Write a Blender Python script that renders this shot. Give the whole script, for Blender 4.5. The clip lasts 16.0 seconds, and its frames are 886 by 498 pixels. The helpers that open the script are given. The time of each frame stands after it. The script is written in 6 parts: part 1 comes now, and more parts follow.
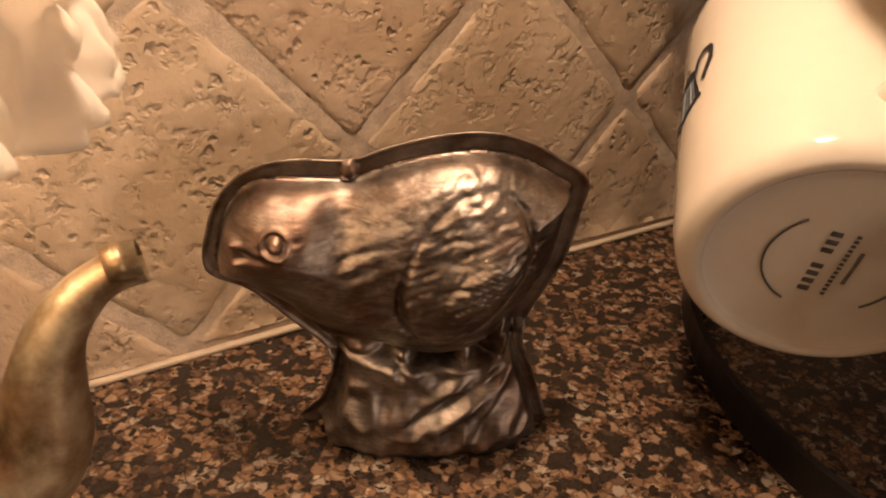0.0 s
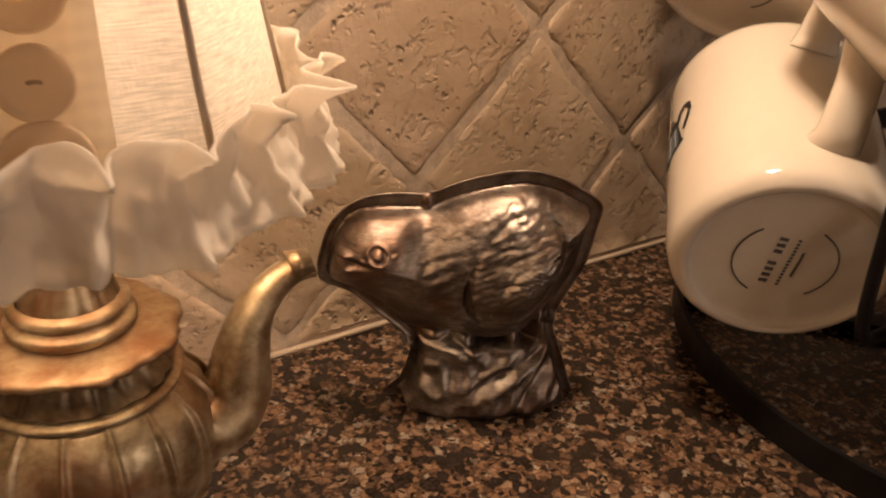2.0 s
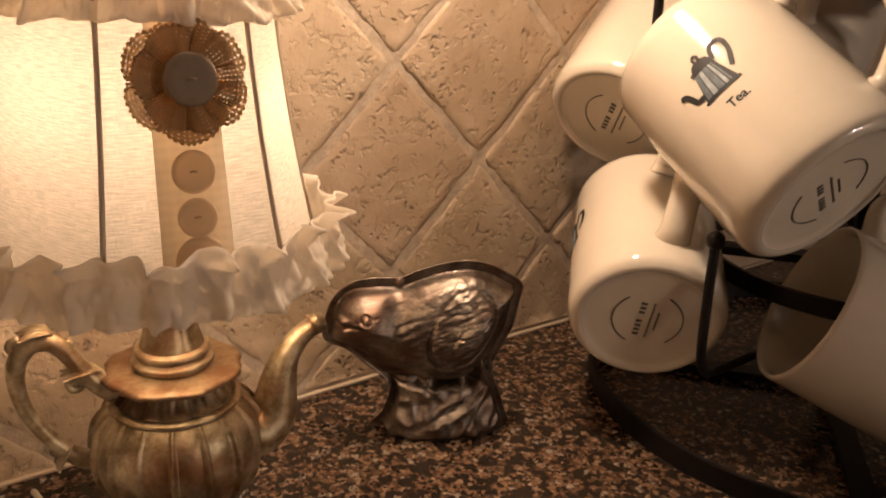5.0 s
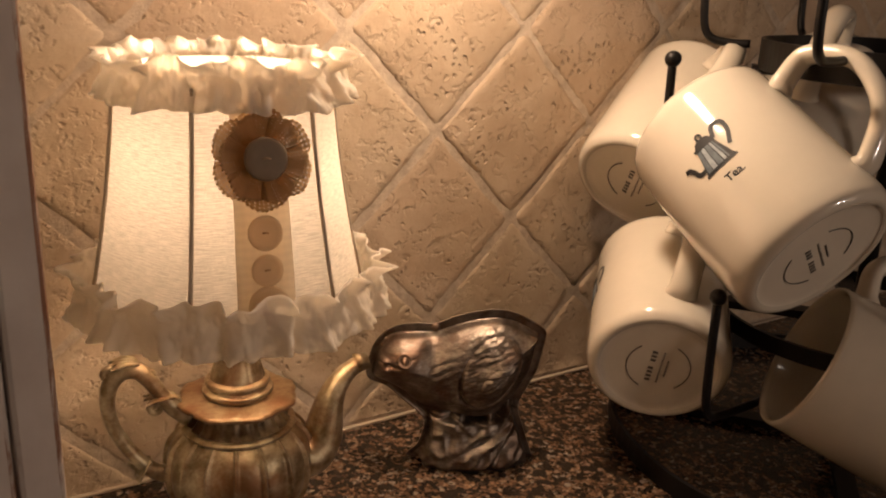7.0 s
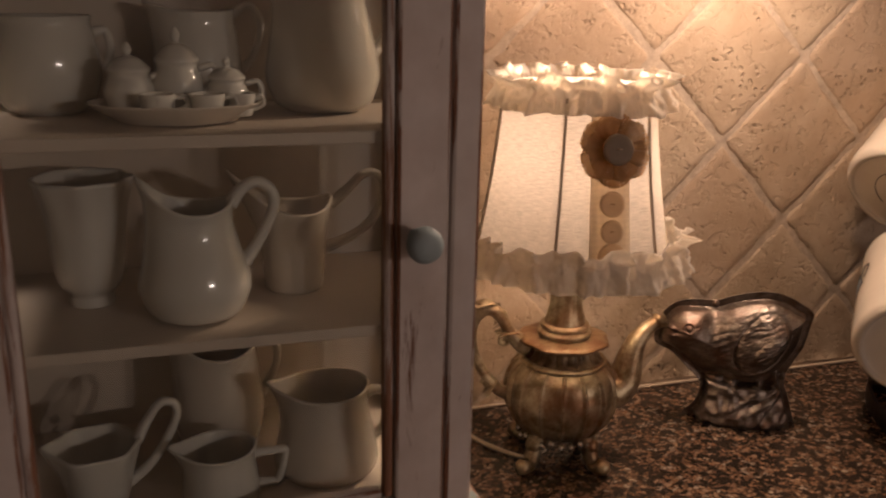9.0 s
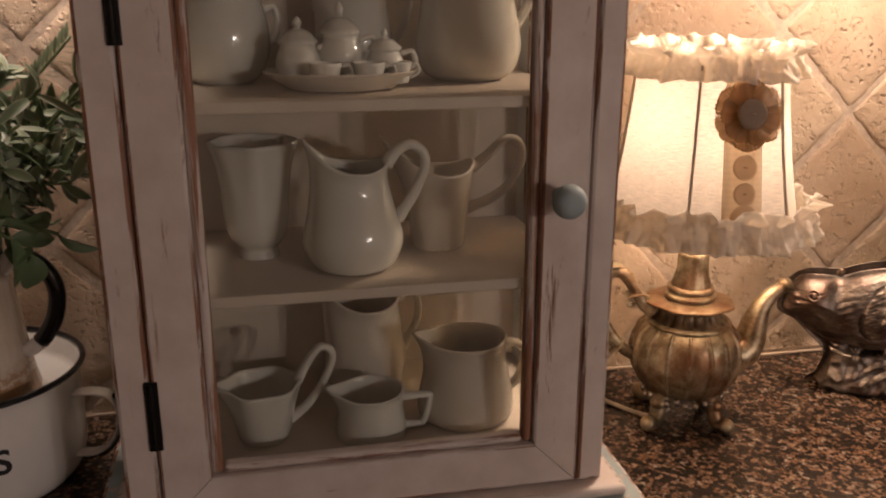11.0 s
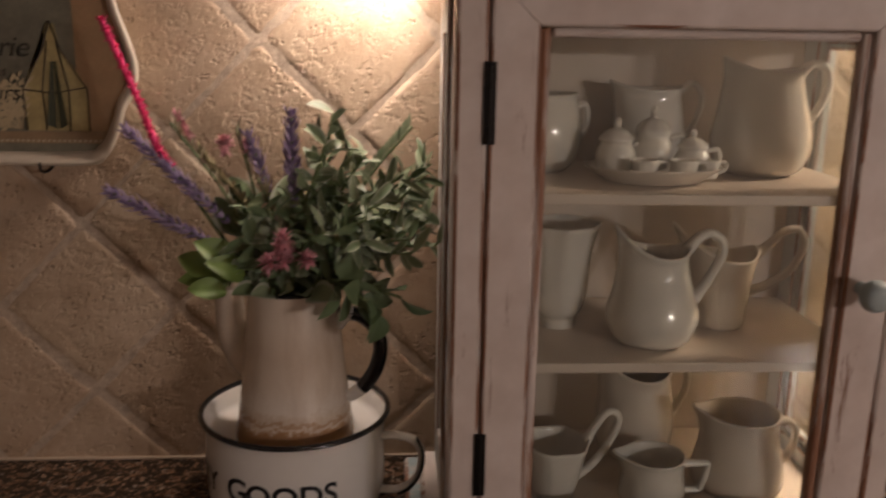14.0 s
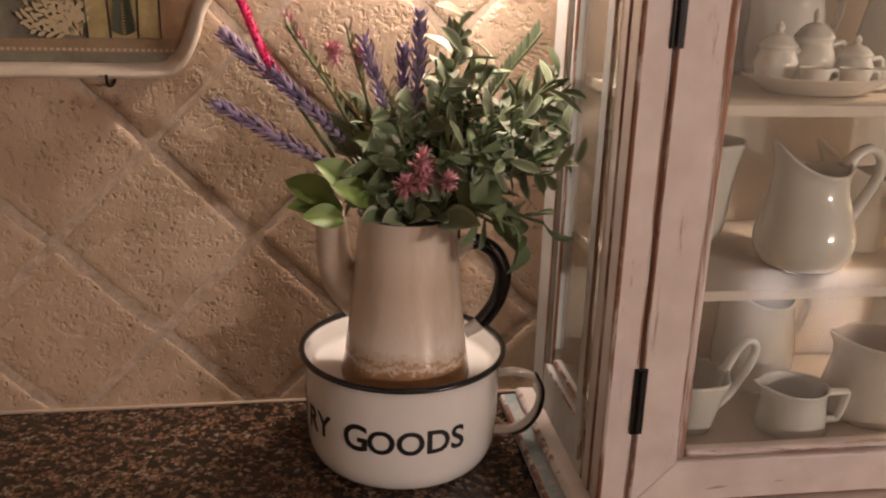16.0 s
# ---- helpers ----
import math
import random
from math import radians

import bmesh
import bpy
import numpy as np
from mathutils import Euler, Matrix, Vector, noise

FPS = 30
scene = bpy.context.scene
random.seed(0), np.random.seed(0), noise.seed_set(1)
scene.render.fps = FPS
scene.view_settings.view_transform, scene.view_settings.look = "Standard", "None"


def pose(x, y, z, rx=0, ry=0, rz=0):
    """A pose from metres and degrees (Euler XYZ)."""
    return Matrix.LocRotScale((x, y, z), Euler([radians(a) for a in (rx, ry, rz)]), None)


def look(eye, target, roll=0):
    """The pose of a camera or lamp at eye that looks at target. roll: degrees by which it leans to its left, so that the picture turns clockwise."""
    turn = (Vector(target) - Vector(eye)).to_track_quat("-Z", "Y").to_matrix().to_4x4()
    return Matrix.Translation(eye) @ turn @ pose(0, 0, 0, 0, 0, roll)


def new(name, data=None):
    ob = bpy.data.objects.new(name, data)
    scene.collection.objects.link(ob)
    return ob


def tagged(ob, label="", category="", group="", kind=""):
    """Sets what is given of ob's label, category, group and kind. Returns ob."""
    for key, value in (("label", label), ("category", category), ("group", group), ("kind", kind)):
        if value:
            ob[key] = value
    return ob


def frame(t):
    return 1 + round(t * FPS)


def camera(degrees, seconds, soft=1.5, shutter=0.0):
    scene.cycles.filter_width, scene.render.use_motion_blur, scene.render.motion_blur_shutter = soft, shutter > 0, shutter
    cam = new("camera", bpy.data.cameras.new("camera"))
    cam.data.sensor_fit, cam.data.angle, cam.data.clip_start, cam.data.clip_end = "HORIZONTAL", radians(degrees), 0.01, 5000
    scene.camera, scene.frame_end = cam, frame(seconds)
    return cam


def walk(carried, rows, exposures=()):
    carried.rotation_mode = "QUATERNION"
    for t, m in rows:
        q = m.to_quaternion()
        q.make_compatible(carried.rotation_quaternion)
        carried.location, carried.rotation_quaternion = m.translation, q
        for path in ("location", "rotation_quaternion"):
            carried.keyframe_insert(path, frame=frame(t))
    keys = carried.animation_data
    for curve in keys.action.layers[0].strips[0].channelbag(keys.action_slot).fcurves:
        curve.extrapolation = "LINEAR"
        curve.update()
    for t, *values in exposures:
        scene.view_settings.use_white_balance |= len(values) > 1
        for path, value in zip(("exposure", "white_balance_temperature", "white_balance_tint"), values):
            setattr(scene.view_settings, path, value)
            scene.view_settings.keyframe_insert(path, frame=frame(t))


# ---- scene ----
cam = camera(53.4, 16.0, soft=2.0, shutter=0.5)
METRES, EYE, TILT, LEAN, TURN = 0.9, 0.217, 0.0, 0.0, -33.6
ROWS = [
    (0.0, 0.0, 0.0, 0.0, 1.79, -29.28, -3.19),
    (0.5, -0.0087, -0.0171, 0.0085, 1.46, -29.02, -3.11),
    (1.0, -0.0161, -0.039, 0.0143, 0.93, -28.45, -2.85),
    (1.5, -0.0262, -0.0706, 0.0251, 0.55, -27.74, -2.82),
    (2.0, -0.0333, -0.1032, 0.04, 0.27, -26.78, -2.64),
    (2.5, -0.0398, -0.1535, 0.0566, -0.01, -25.57, -2.37),
    (3.0, -0.0405, -0.1897, 0.0648, -0.47, -24.35, -2.31),
    (3.5, -0.0369, -0.2166, 0.0769, -0.99, -23.25, -2.15),
    (6.0, -0.0368, -0.3027, 0.1162, -1.63, -18.95, -2.11),
    (6.5, -0.039, -0.3166, 0.1238, -0.54, -18.29, -2.33),
    (7.0, -0.0237, -0.3456, 0.1343, 1.52, -17.63, -2.43),
    (7.5, -0.0281, -0.3927, 0.1415, 4.58, -16.87, -2.27),
    (8.0, -0.0519, -0.4503, 0.1448, 9.38, -16.33, -1.59),
    (8.5, -0.0633, -0.4934, 0.1453, 13.22, -15.97, -1.23),
    (9.0, -0.0733, -0.5259, 0.1402, 15.85, -16.12, -1.25),
    (9.5, -0.0768, -0.5519, 0.1368, 17.91, -16.48, -0.72),
    (10.0, -0.0832, -0.5669, 0.1255, 19.54, -17.13, -0.25),
    (12.5, -0.0955, -0.6166, 0.1701, 24.3, -15.05, -0.76),
    (13.0, -0.1016, -0.646, 0.1838, 25.72, -12.7, -0.74),
    (13.5, -0.134, -0.6703, 0.1778, 28.32, -12.67, -0.92),
    (14.0, -0.1843, -0.6952, 0.1681, 30.41, -13.83, -0.94),
    (14.5, -0.2235, -0.7128, 0.1568, 30.82, -15.69, -1.0),
    (15.0, -0.2573, -0.7119, 0.1502, 29.63, -17.14, -1.41),
    (15.5, -0.3032, -0.7148, 0.1448, 27.76, -17.83, -1.72),
    (16.0, -0.352, -0.7156, 0.1411, 25.38, -18.1, -1.55),
]
EXPOSURES = [(0.0, 0.32, 6400, 15), (0.5, 0.38, 6400, 14), (1.0, 0.24, 6350, 14), (2.5, -0.02, 6300, 14), (3.5, 0.04, 6250, 13), (6.0, -0.28, 6300, 13), (7.0, -0.40, 6300, 12), (8.0, -0.55, 6300, 15), (9.0, -0.60, 6050, 20),
             (10.0, 0.02, 5950, 19), (12.5, 0.08, 5700, 15), (13.0, -0.26, 5750, 16), (13.5, -0.26, 5750, 15), (14.0, 0.42, 5700, 14), (14.5, 1.06, 5750, 15), (16.0, 1.45, 5800, 16)]
walk(cam, [(t, pose(0, -0.298, EYE, TILT, LEAN, TURN) @ pose(METRES * x, METRES * y, METRES * z, 90 + pitch, roll, yaw)) for t, x, y, z, yaw, pitch, roll in ROWS],
     exposures=EXPOSURES)
# ---- light ----
world = bpy.data.worlds.new("world")
scene.world = world
world.use_nodes = True
world.node_tree.nodes["Background"].inputs[0].default_value = (1.0, 0.72, 0.5, 1)
world.node_tree.nodes["Background"].inputs[1].default_value = 0.018


def lamp(name, kind, place, watts, colour, size=0.02, target=None):
    data = bpy.data.lights.new(name, kind)
    data.energy, data.color = watts, colour
    if kind == "AREA":
        data.shape, data.size = "DISK", size
    else:
        data.shadow_soft_size = size
    ob = new(name, data)
    ob.matrix_world = look(place, target) if target else pose(*place)
    return ob


WARM = (1.0, 0.73, 0.50)
lamp("bulb_light", "POINT", (-0.041, -0.110, 0.238), 2.05, WARM, 0.016)
lamp("puck_light_beam", "AREA", (-0.497, -0.046, 0.462), 0.72, (1.0, 0.77, 0.57), 0.05, (-0.500, 0.03, 0.30))
lamp("puck_light_beam", "AREA", (0.12, -0.105, 0.462), 2.0, (1.0, 0.72, 0.48), 0.05, (0.12, -0.1051, 0.0))
# two lamps out of view, placed to match the small highlights on the jugs
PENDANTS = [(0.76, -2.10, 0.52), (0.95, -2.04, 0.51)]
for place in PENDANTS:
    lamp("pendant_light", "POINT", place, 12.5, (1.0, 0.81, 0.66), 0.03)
# weak unseen fill added at the ceiling for ambient light
lamp("ceiling_fill_light", "AREA", (-0.2, -1.2, 1.46), 0.3, (1.0, 0.80, 0.64), 0.12, (-0.2, -0.9, 0.0))


# ---- materials ----
def mat(name):
    m = bpy.data.materials.new(name)
    m.use_nodes = True
    nt = m.node_tree
    return m, nt, nt.nodes["Principled BSDF"]


def nod(nt, kind, **kw):
    n = nt.nodes.new("ShaderNode" + kind)
    for k, v in kw.items():
        n.inputs[k].default_value = v
    return n


def ramp(nt, fac, stops, mode="LINEAR"):
    n = nt.nodes.new("ShaderNodeValToRGB")
    n.color_ramp.interpolation = mode
    while len(n.color_ramp.elements) < len(stops):
        n.color_ramp.elements.new(0.5)
    for e, (p, c) in zip(n.color_ramp.elements, stops):
        e.position = p
        e.color = (*c, 1) if len(c) == 3 else c
    nt.links.new(fac, n.inputs[0])
    return n.outputs[0]


def coords(nt, scale=(1, 1, 1), kind="Object", per_object=False):
    tc = nt.nodes.new("ShaderNodeTexCoord")
    mp = nt.nodes.new("ShaderNodeMapping")
    mp.inputs["Scale"].default_value = scale
    nt.links.new(tc.outputs[kind], mp.inputs["Vector"])
    if per_object:
        oi = nt.nodes.new("ShaderNodeObjectInfo")
        sc = nt.nodes.new("ShaderNodeVectorMath")
        sc.operation = "SCALE"
        sc.inputs[0].default_value = (7.0, 13.0, 5.0)
        nt.links.new(oi.outputs["Random"], sc.inputs["Scale"])
        nt.links.new(sc.outputs[0], mp.inputs["Location"])
    return mp.outputs[0]


def noise_tex(nt, vec, scale, detail=4.0, rough=0.55, distort=0.0):
    n = nod(nt, "TexNoise", Scale=scale, Detail=detail, Roughness=rough, Distortion=distort)
    nt.links.new(vec, n.inputs["Vector"])
    return n.outputs[0]


def mix(nt, fac, a, b, blend="MIX"):
    n = nt.nodes.new("ShaderNodeMix")
    n.data_type, n.blend_type = "RGBA", blend
    for sock, v in ((n.inputs[0], fac), (n.inputs[6], a), (n.inputs[7], b)):
        if isinstance(v, (int, float)):
            sock.default_value = v
        elif isinstance(v, tuple):
            sock.default_value = (*v, 1)
        else:
            nt.links.new(v, sock)
    return n.outputs[2]


def maths(nt, op, a, b=0.0):
    n = nt.nodes.new("ShaderNodeMath")
    n.operation = op
    for sock, v in zip(n.inputs, (a, b)):
        if isinstance(v, (int, float)):
            sock.default_value = v
        else:
            nt.links.new(v, sock)
    return n.outputs[0]


def bump(nt, p, height, strength, dist):
    n = nod(nt, "Bump", Strength=strength, Distance=dist)
    nt.links.new(height, n.inputs["Height"])
    nt.links.new(n.outputs[0], p.inputs["Normal"])


def plain(name, colour, rough=0.5, metal=0.0, vary=0.12, scale=40.0, relief=0.0, coat=0.0):
    """A paint, glaze or metal with soft mottling at two scales."""
    m, nt, p = mat(name)
    v = coords(nt, per_object=True)
    a = noise_tex(nt, v, scale, 5)
    b = noise_tex(nt, v, scale * 7, 3)
    f = maths(nt, "ADD", maths(nt, "MULTIPLY", a, 0.7), maths(nt, "MULTIPLY", b, 0.3))
    dark = tuple(c * (1 - vary) for c in colour)
    light = tuple(min(1, c * (1 + vary)) for c in colour)
    nt.links.new(ramp(nt, f, [(0.3, dark), (0.7, light)]), p.inputs["Base Color"])
    p.inputs["Roughness"].default_value, p.inputs["Metallic"].default_value = rough, metal
    p.inputs["Coat Weight"].default_value = coat
    p.inputs["Coat Roughness"].default_value = 0.08
    if relief:
        bump(nt, p, f, 0.5, relief)
    return m


def travertine(name, tint=1.0):
    m, nt, p = mat(name)
    v = coords(nt, per_object=True)
    oi = nt.nodes.new("ShaderNodeObjectInfo")
    cloud = noise_tex(nt, v, 26, 6, 0.6, 0.1)
    fine = noise_tex(nt, v, 210, 5, 0.68)
    vor = nod(nt, "TexVoronoi", Scale=175.0, Randomness=1.0)
    warp = nt.nodes.new("ShaderNodeVectorMath")
    warp.operation = "MULTIPLY_ADD"
    wn = nt.nodes.new("ShaderNodeTexNoise")
    wn.inputs["Scale"].default_value, wn.inputs["Detail"].default_value = 240.0, 3.0
    nt.links.new(v, wn.inputs["Vector"])
    nt.links.new(wn.outputs["Color"], warp.inputs[0])
    warp.inputs[1].default_value = (0.006, 0.006, 0.006)
    nt.links.new(v, warp.inputs[2])
    nt.links.new(warp.outputs[0], vor.inputs["Vector"])
    gate = ramp(nt, noise_tex(nt, v, 38, 3), [(0.48, (0, 0, 0)), (0.63, (1, 1, 1))])
    pit = ramp(nt, vor.outputs["Distance"], [(0.12, (1, 1, 1)), (0.36, (0, 0, 0))])
    pits = maths(nt, "MULTIPLY", pit, gate)
    hollow = ramp(nt, noise_tex(nt, v, 105, 5, 0.62, 0.1), [(0.36, (0, 0, 0)), (0.47, (1, 1, 1))])
    base = ramp(nt, cloud, [(0.25, (0.36, 0.265, 0.172)), (0.5, (0.47, 0.36, 0.245)), (0.75, (0.56, 0.45, 0.325))])
    base = mix(nt, ramp(nt, oi.outputs["Random"], [(0, (0, 0, 0)), (1, (0.5, 0.5, 0.5))]), base, (0.40, 0.275, 0.18))
    base = mix(nt, maths(nt, "MULTIPLY", pits, 0.35), base, (0.2, 0.13, 0.085))
    nt.links.new(base, p.inputs["Base Color"])
    p.inputs["Roughness"].default_value = 0.62
    h = maths(nt, "ADD", maths(nt, "MULTIPLY", fine, 0.36), maths(nt, "MULTIPLY", cloud, 0.35))
    h = maths(nt, "ADD", h, maths(nt, "MULTIPLY", hollow, 0.30))
    h = maths(nt, "SUBTRACT", h, maths(nt, "MULTIPLY", pits, 0.8))
    bump(nt, p, h, 1.0, 0.0018)
    return m


def granite():
    m, nt, p = mat("granite")
    v = coords(nt)
    warp = nod(nt, "TexNoise", Scale=330.0, Detail=2.0)
    nt.links.new(v, warp.inputs["Vector"])
    add = nt.nodes.new("ShaderNodeVectorMath")
    add.operation = "MULTIPLY_ADD"
    add.inputs[1].default_value = (0.0042, 0.0042, 0.0042)
    nt.links.new(warp.outputs["Color"], add.inputs[0])
    nt.links.new(v, add.inputs[2])
    cells = nod(nt, "TexVoronoi", Scale=225.0)
    small = nod(nt, "TexVoronoi", Scale=420.0)
    for c in (cells, small):
        nt.links.new(add.outputs[0], c.inputs["Vector"])
    sep = nt.nodes.new("ShaderNodeSeparateColor")
    nt.links.new(cells.outputs["Color"], sep.inputs[0])
    sep2 = nt.nodes.new("ShaderNodeSeparateColor")
    nt.links.new(small.outputs["Color"], sep2.inputs[0])
    clump = noise_tex(nt, v, 75, 4, 0.6)
    k = maths(nt, "ADD", maths(nt, "MULTIPLY", sep.outputs[0], 0.62), maths(nt, "MULTIPLY", clump, 0.5))
    grain = ramp(nt, k, [(0.0, (0.007, 0.007, 0.007)), (0.43, (0.032, 0.023, 0.018)), (0.48, (0.085, 0.050, 0.030)), (0.56, (0.165, 0.095, 0.052)),
                         (0.66, (0.215, 0.145, 0.092)), (0.75, (0.13, 0.075, 0.042)), (0.83, (0.25, 0.205, 0.155))], "CONSTANT")
    rims = nt.nodes.new("ShaderNodeTexVoronoi")
    rims.feature = "DISTANCE_TO_EDGE"
    rims.inputs["Scale"].default_value = 225.0
    nt.links.new(add.outputs[0], rims.inputs["Vector"])
    line = ramp(nt, rims.outputs["Distance"], [(0.0, (0.30, 0.26, 0.24)), (0.16, (1, 1, 1))])
    speck = ramp(nt, sep2.outputs[1], [(0.0, (0.02, 0.02, 0.02)), (0.14, (0.38, 0.36, 0.34)), (0.30, (1, 1, 1)), (0.88, (1.35, 1.3, 1.2))], "CONSTANT")
    col = mix(nt, 1.0, grain, speck, "MULTIPLY")
    col = mix(nt, 1.0, col, line, "MULTIPLY")
    col = mix(nt, maths(nt, "MULTIPLY", noise_tex(nt, v, 900, 2), 0.35), col, (0.10, 0.06, 0.038))
    nt.links.new(col, p.inputs["Base Color"])
    p.inputs["Roughness"].default_value = 0.24
    p.inputs["Specular IOR Level"].default_value = 0.4
    bump(nt, p, sep2.outputs[0], 0.05, 0.0004)
    return m


def worn_paint(name, paint, wood, amount, scale=(90, 90, 14), rubs=(80, 80, 9)):
    """Chalky brushed paint rubbed through to the wood."""
    m, nt, p = mat(name)
    v = coords(nt, per_object=True)
    vs = coords(nt, scale, per_object=True)
    brush = noise_tex(nt, vs, 1.6, 6, 0.7)
    stain = noise_tex(nt, v, 30, 5)
    rub = noise_tex(nt, coords(nt, rubs, per_object=True), 1.0, 8, 0.72, 0.6)
    col = mix(nt, ramp(nt, stain, [(0.35, (0, 0, 0)), (0.7, (0.8, 0.8, 0.8))]), paint, (paint[0] * 0.74, paint[1] * 0.69, paint[2] * 0.65))
    col = mix(nt, ramp(nt, brush, [(0.3, (0, 0, 0)), (0.75, (0.45, 0.45, 0.45))]), col, tuple(c * 0.85 for c in paint))
    mask = ramp(nt, rub, [(1.0 - amount - 0.03, (0, 0, 0)), (1.0 - amount + 0.03, (1, 1, 1))])
    col = mix(nt, mask, col, wood)
    nt.links.new(col, p.inputs["Base Color"])
    p.inputs["Roughness"].default_value = 0.55
    h = maths(nt, "SUBTRACT", maths(nt, "MULTIPLY", brush, 0.5), maths(nt, "MULTIPLY", mask, 0.6))
    bump(nt, p, h, 0.5, 0.0006)
    return m


def patina(name, light, dark, rust, metal, rough, scale=60, rough_var=0.2, feather=0.0, streaks=0.0):
    m, nt, p = mat(name)
    v = coords(nt)
    a = noise_tex(nt, v, scale, 6, 0.65)
    b = noise_tex(nt, v, scale * 0.35, 4, 0.6, 0.5)
    c = noise_tex(nt, v, scale * 6, 3)
    col = mix(nt, ramp(nt, a, [(0.38, (0, 0, 0)), (0.62, (1, 1, 1))]), dark, light)
    col = mix(nt, ramp(nt, b, [(0.46, (0, 0, 0)), (0.66, (0.85, 0.85, 0.85))]), col, rust)
    if streaks:
        # dark tarnish caught between the pressed feathers
        sm = nt.nodes.new("ShaderNodeMapping")
        sm.inputs["Rotation"].default_value = (0, radians(-34), 0)
        sm.inputs["Scale"].default_value = (120, 120, 520)
        nt.links.new(v, sm.inputs["Vector"])
        lines = ramp(nt, noise_tex(nt, sm.outputs[0], 1.0, 5, 0.65, 0.8), [(0.42, (streaks, streaks, streaks)), (0.58, (0, 0, 0))])
        col = mix(nt, lines, col, tuple(q * 0.55 for q in dark))
    nt.links.new(col, p.inputs["Base Color"])
    p.inputs["Metallic"].default_value = metal
    r = maths(nt, "ADD", maths(nt, "MULTIPLY", a, rough_var), rough - rough_var * 0.5)
    nt.links.new(maths(nt, "ADD", r, maths(nt, "MULTIPLY", c, 0.08)), p.inputs["Roughness"])
    relief = maths(nt, "ADD", maths(nt, "MULTIPLY", c, 0.4), a)
    if feather:
        mp = nt.nodes.new("ShaderNodeMapping")
        mp.inputs["Rotation"].default_value = (0, radians(-28), 0)
        mp.inputs["Scale"].default_value = (130, 130, 620)
        nt.links.new(v, mp.inputs["Vector"])
        relief = maths(nt, "ADD", relief, maths(nt, "MULTIPLY", noise_tex(nt, mp.outputs[0], 1.0, 4, 0.6, 0.6), feather))
    bump(nt, p, relief, 0.35, 0.0006)
    return m


def cloth(name, colour, through_amount, weave=900.0, bump_d=0.0004, dye=0.6, dark=0.93, slub=False):
    """Woven cloth that lets light through."""
    m, nt, p = mat(name)
    v = coords(nt, kind="UV")
    w1 = nod(nt, "TexWave", Scale=weave / 20.0, Distortion=2.5, Detail=3.0)
    w1.inputs["Detail Scale"].default_value = 2.0
    w1.bands_direction = "Y"
    nt.links.new(v, w1.inputs["Vector"])
    w2 = nod(nt, "TexWave", Scale=weave / 14.0, Distortion=2.0, Detail=2.0)
    w2.bands_direction = "X"
    nt.links.new(v, w2.inputs["Vector"])
    n = noise_tex(nt, coords(nt), 60, 5)
    f = maths(nt, "ADD", maths(nt, "MULTIPLY", w1.outputs["Fac"], 0.5), maths(nt, "MULTIPLY", w2.outputs["Fac"], 0.25))
    f = maths(nt, "ADD", f, maths(nt, "MULTIPLY", n, 0.35))
    if slub:
        # uneven flax threads: long across, thin up and down
        across = noise_tex(nt, coords(nt, (55, 1150, 1), "UV"), 1.0, 3, 0.6)
        along = noise_tex(nt, coords(nt, (1500, 120, 1), "UV"), 1.0, 2, 0.5)
        f = maths(nt, "ADD", maths(nt, "MULTIPLY", across, 0.75), maths(nt, "MULTIPLY", along, 0.28))
    lo, hi = (0.42, 0.64) if slub else (0.25, 0.8)
    col = ramp(nt, f, [(lo, tuple(c * dark for c in colour)), (hi, colour)])
    nt.links.new(col, p.inputs["Base Color"])
    p.inputs["Roughness"].default_value = 0.9
    p.inputs["Specular IOR Level"].default_value = 0.1
    bump(nt, p, f, 0.3, bump_d)
    tr = nod(nt, "BsdfTranslucent")
    nt.links.new(mix(nt, 1.0, col, (dye, dye * 0.97, dye * 0.94), "MULTIPLY"), tr.inputs["Color"])
    ms = nt.nodes.new("ShaderNodeMixShader")
    ms.inputs[0].default_value = through_amount
    nt.links.new(p.outputs[0], ms.inputs[1])
    nt.links.new(tr.outputs[0], ms.inputs[2])
    nt.links.new(ms.outputs[0], nt.nodes["Material Output"].inputs[0])
    return m


def open_weave(m):
    """Gaps between coarse threads."""
    nt = m.node_tree
    v = coords(nt, kind="UV")
    fac = None
    for axis in ("X", "Y"):
        w = nod(nt, "TexWave", Scale=62.0, Distortion=1.0, Detail=2.0)
        w.bands_direction = axis
        nt.links.new(v, w.inputs["Vector"])
        fac = w.outputs["Fac"] if fac is None else maths(nt, "MULTIPLY", fac, w.outputs["Fac"])
    out = nt.nodes["Material Output"]
    old = out.inputs[0].links[0].from_socket
    ms = nt.nodes.new("ShaderNodeMixShader")
    nt.links.new(maths(nt, "GREATER_THAN", fac, 0.42), ms.inputs[0])
    nt.links.new(old, ms.inputs[1])
    nt.links.new(nod(nt, "BsdfTransparent").outputs[0], ms.inputs[2])
    nt.links.new(ms.outputs[0], out.inputs[0])


def leaf_mat(name, top, under, rough=0.52):
    m, nt, p = mat(name)
    gi = nt.nodes.new("ShaderNodeNewGeometry")
    v = coords(nt)
    n = noise_tex(nt, v, 180, 4)
    col = ramp(nt, gi.outputs["Random Per Island"], [(0.0, top), (0.6, under), (1.0, tuple(c * 0.6 for c in top))])
    col = mix(nt, maths(nt, "MULTIPLY", n, 0.5), col, tuple(c * 0.6 for c in under))
    nt.links.new(col, p.inputs["Base Color"])
    p.inputs["Roughness"].default_value = rough
    return m


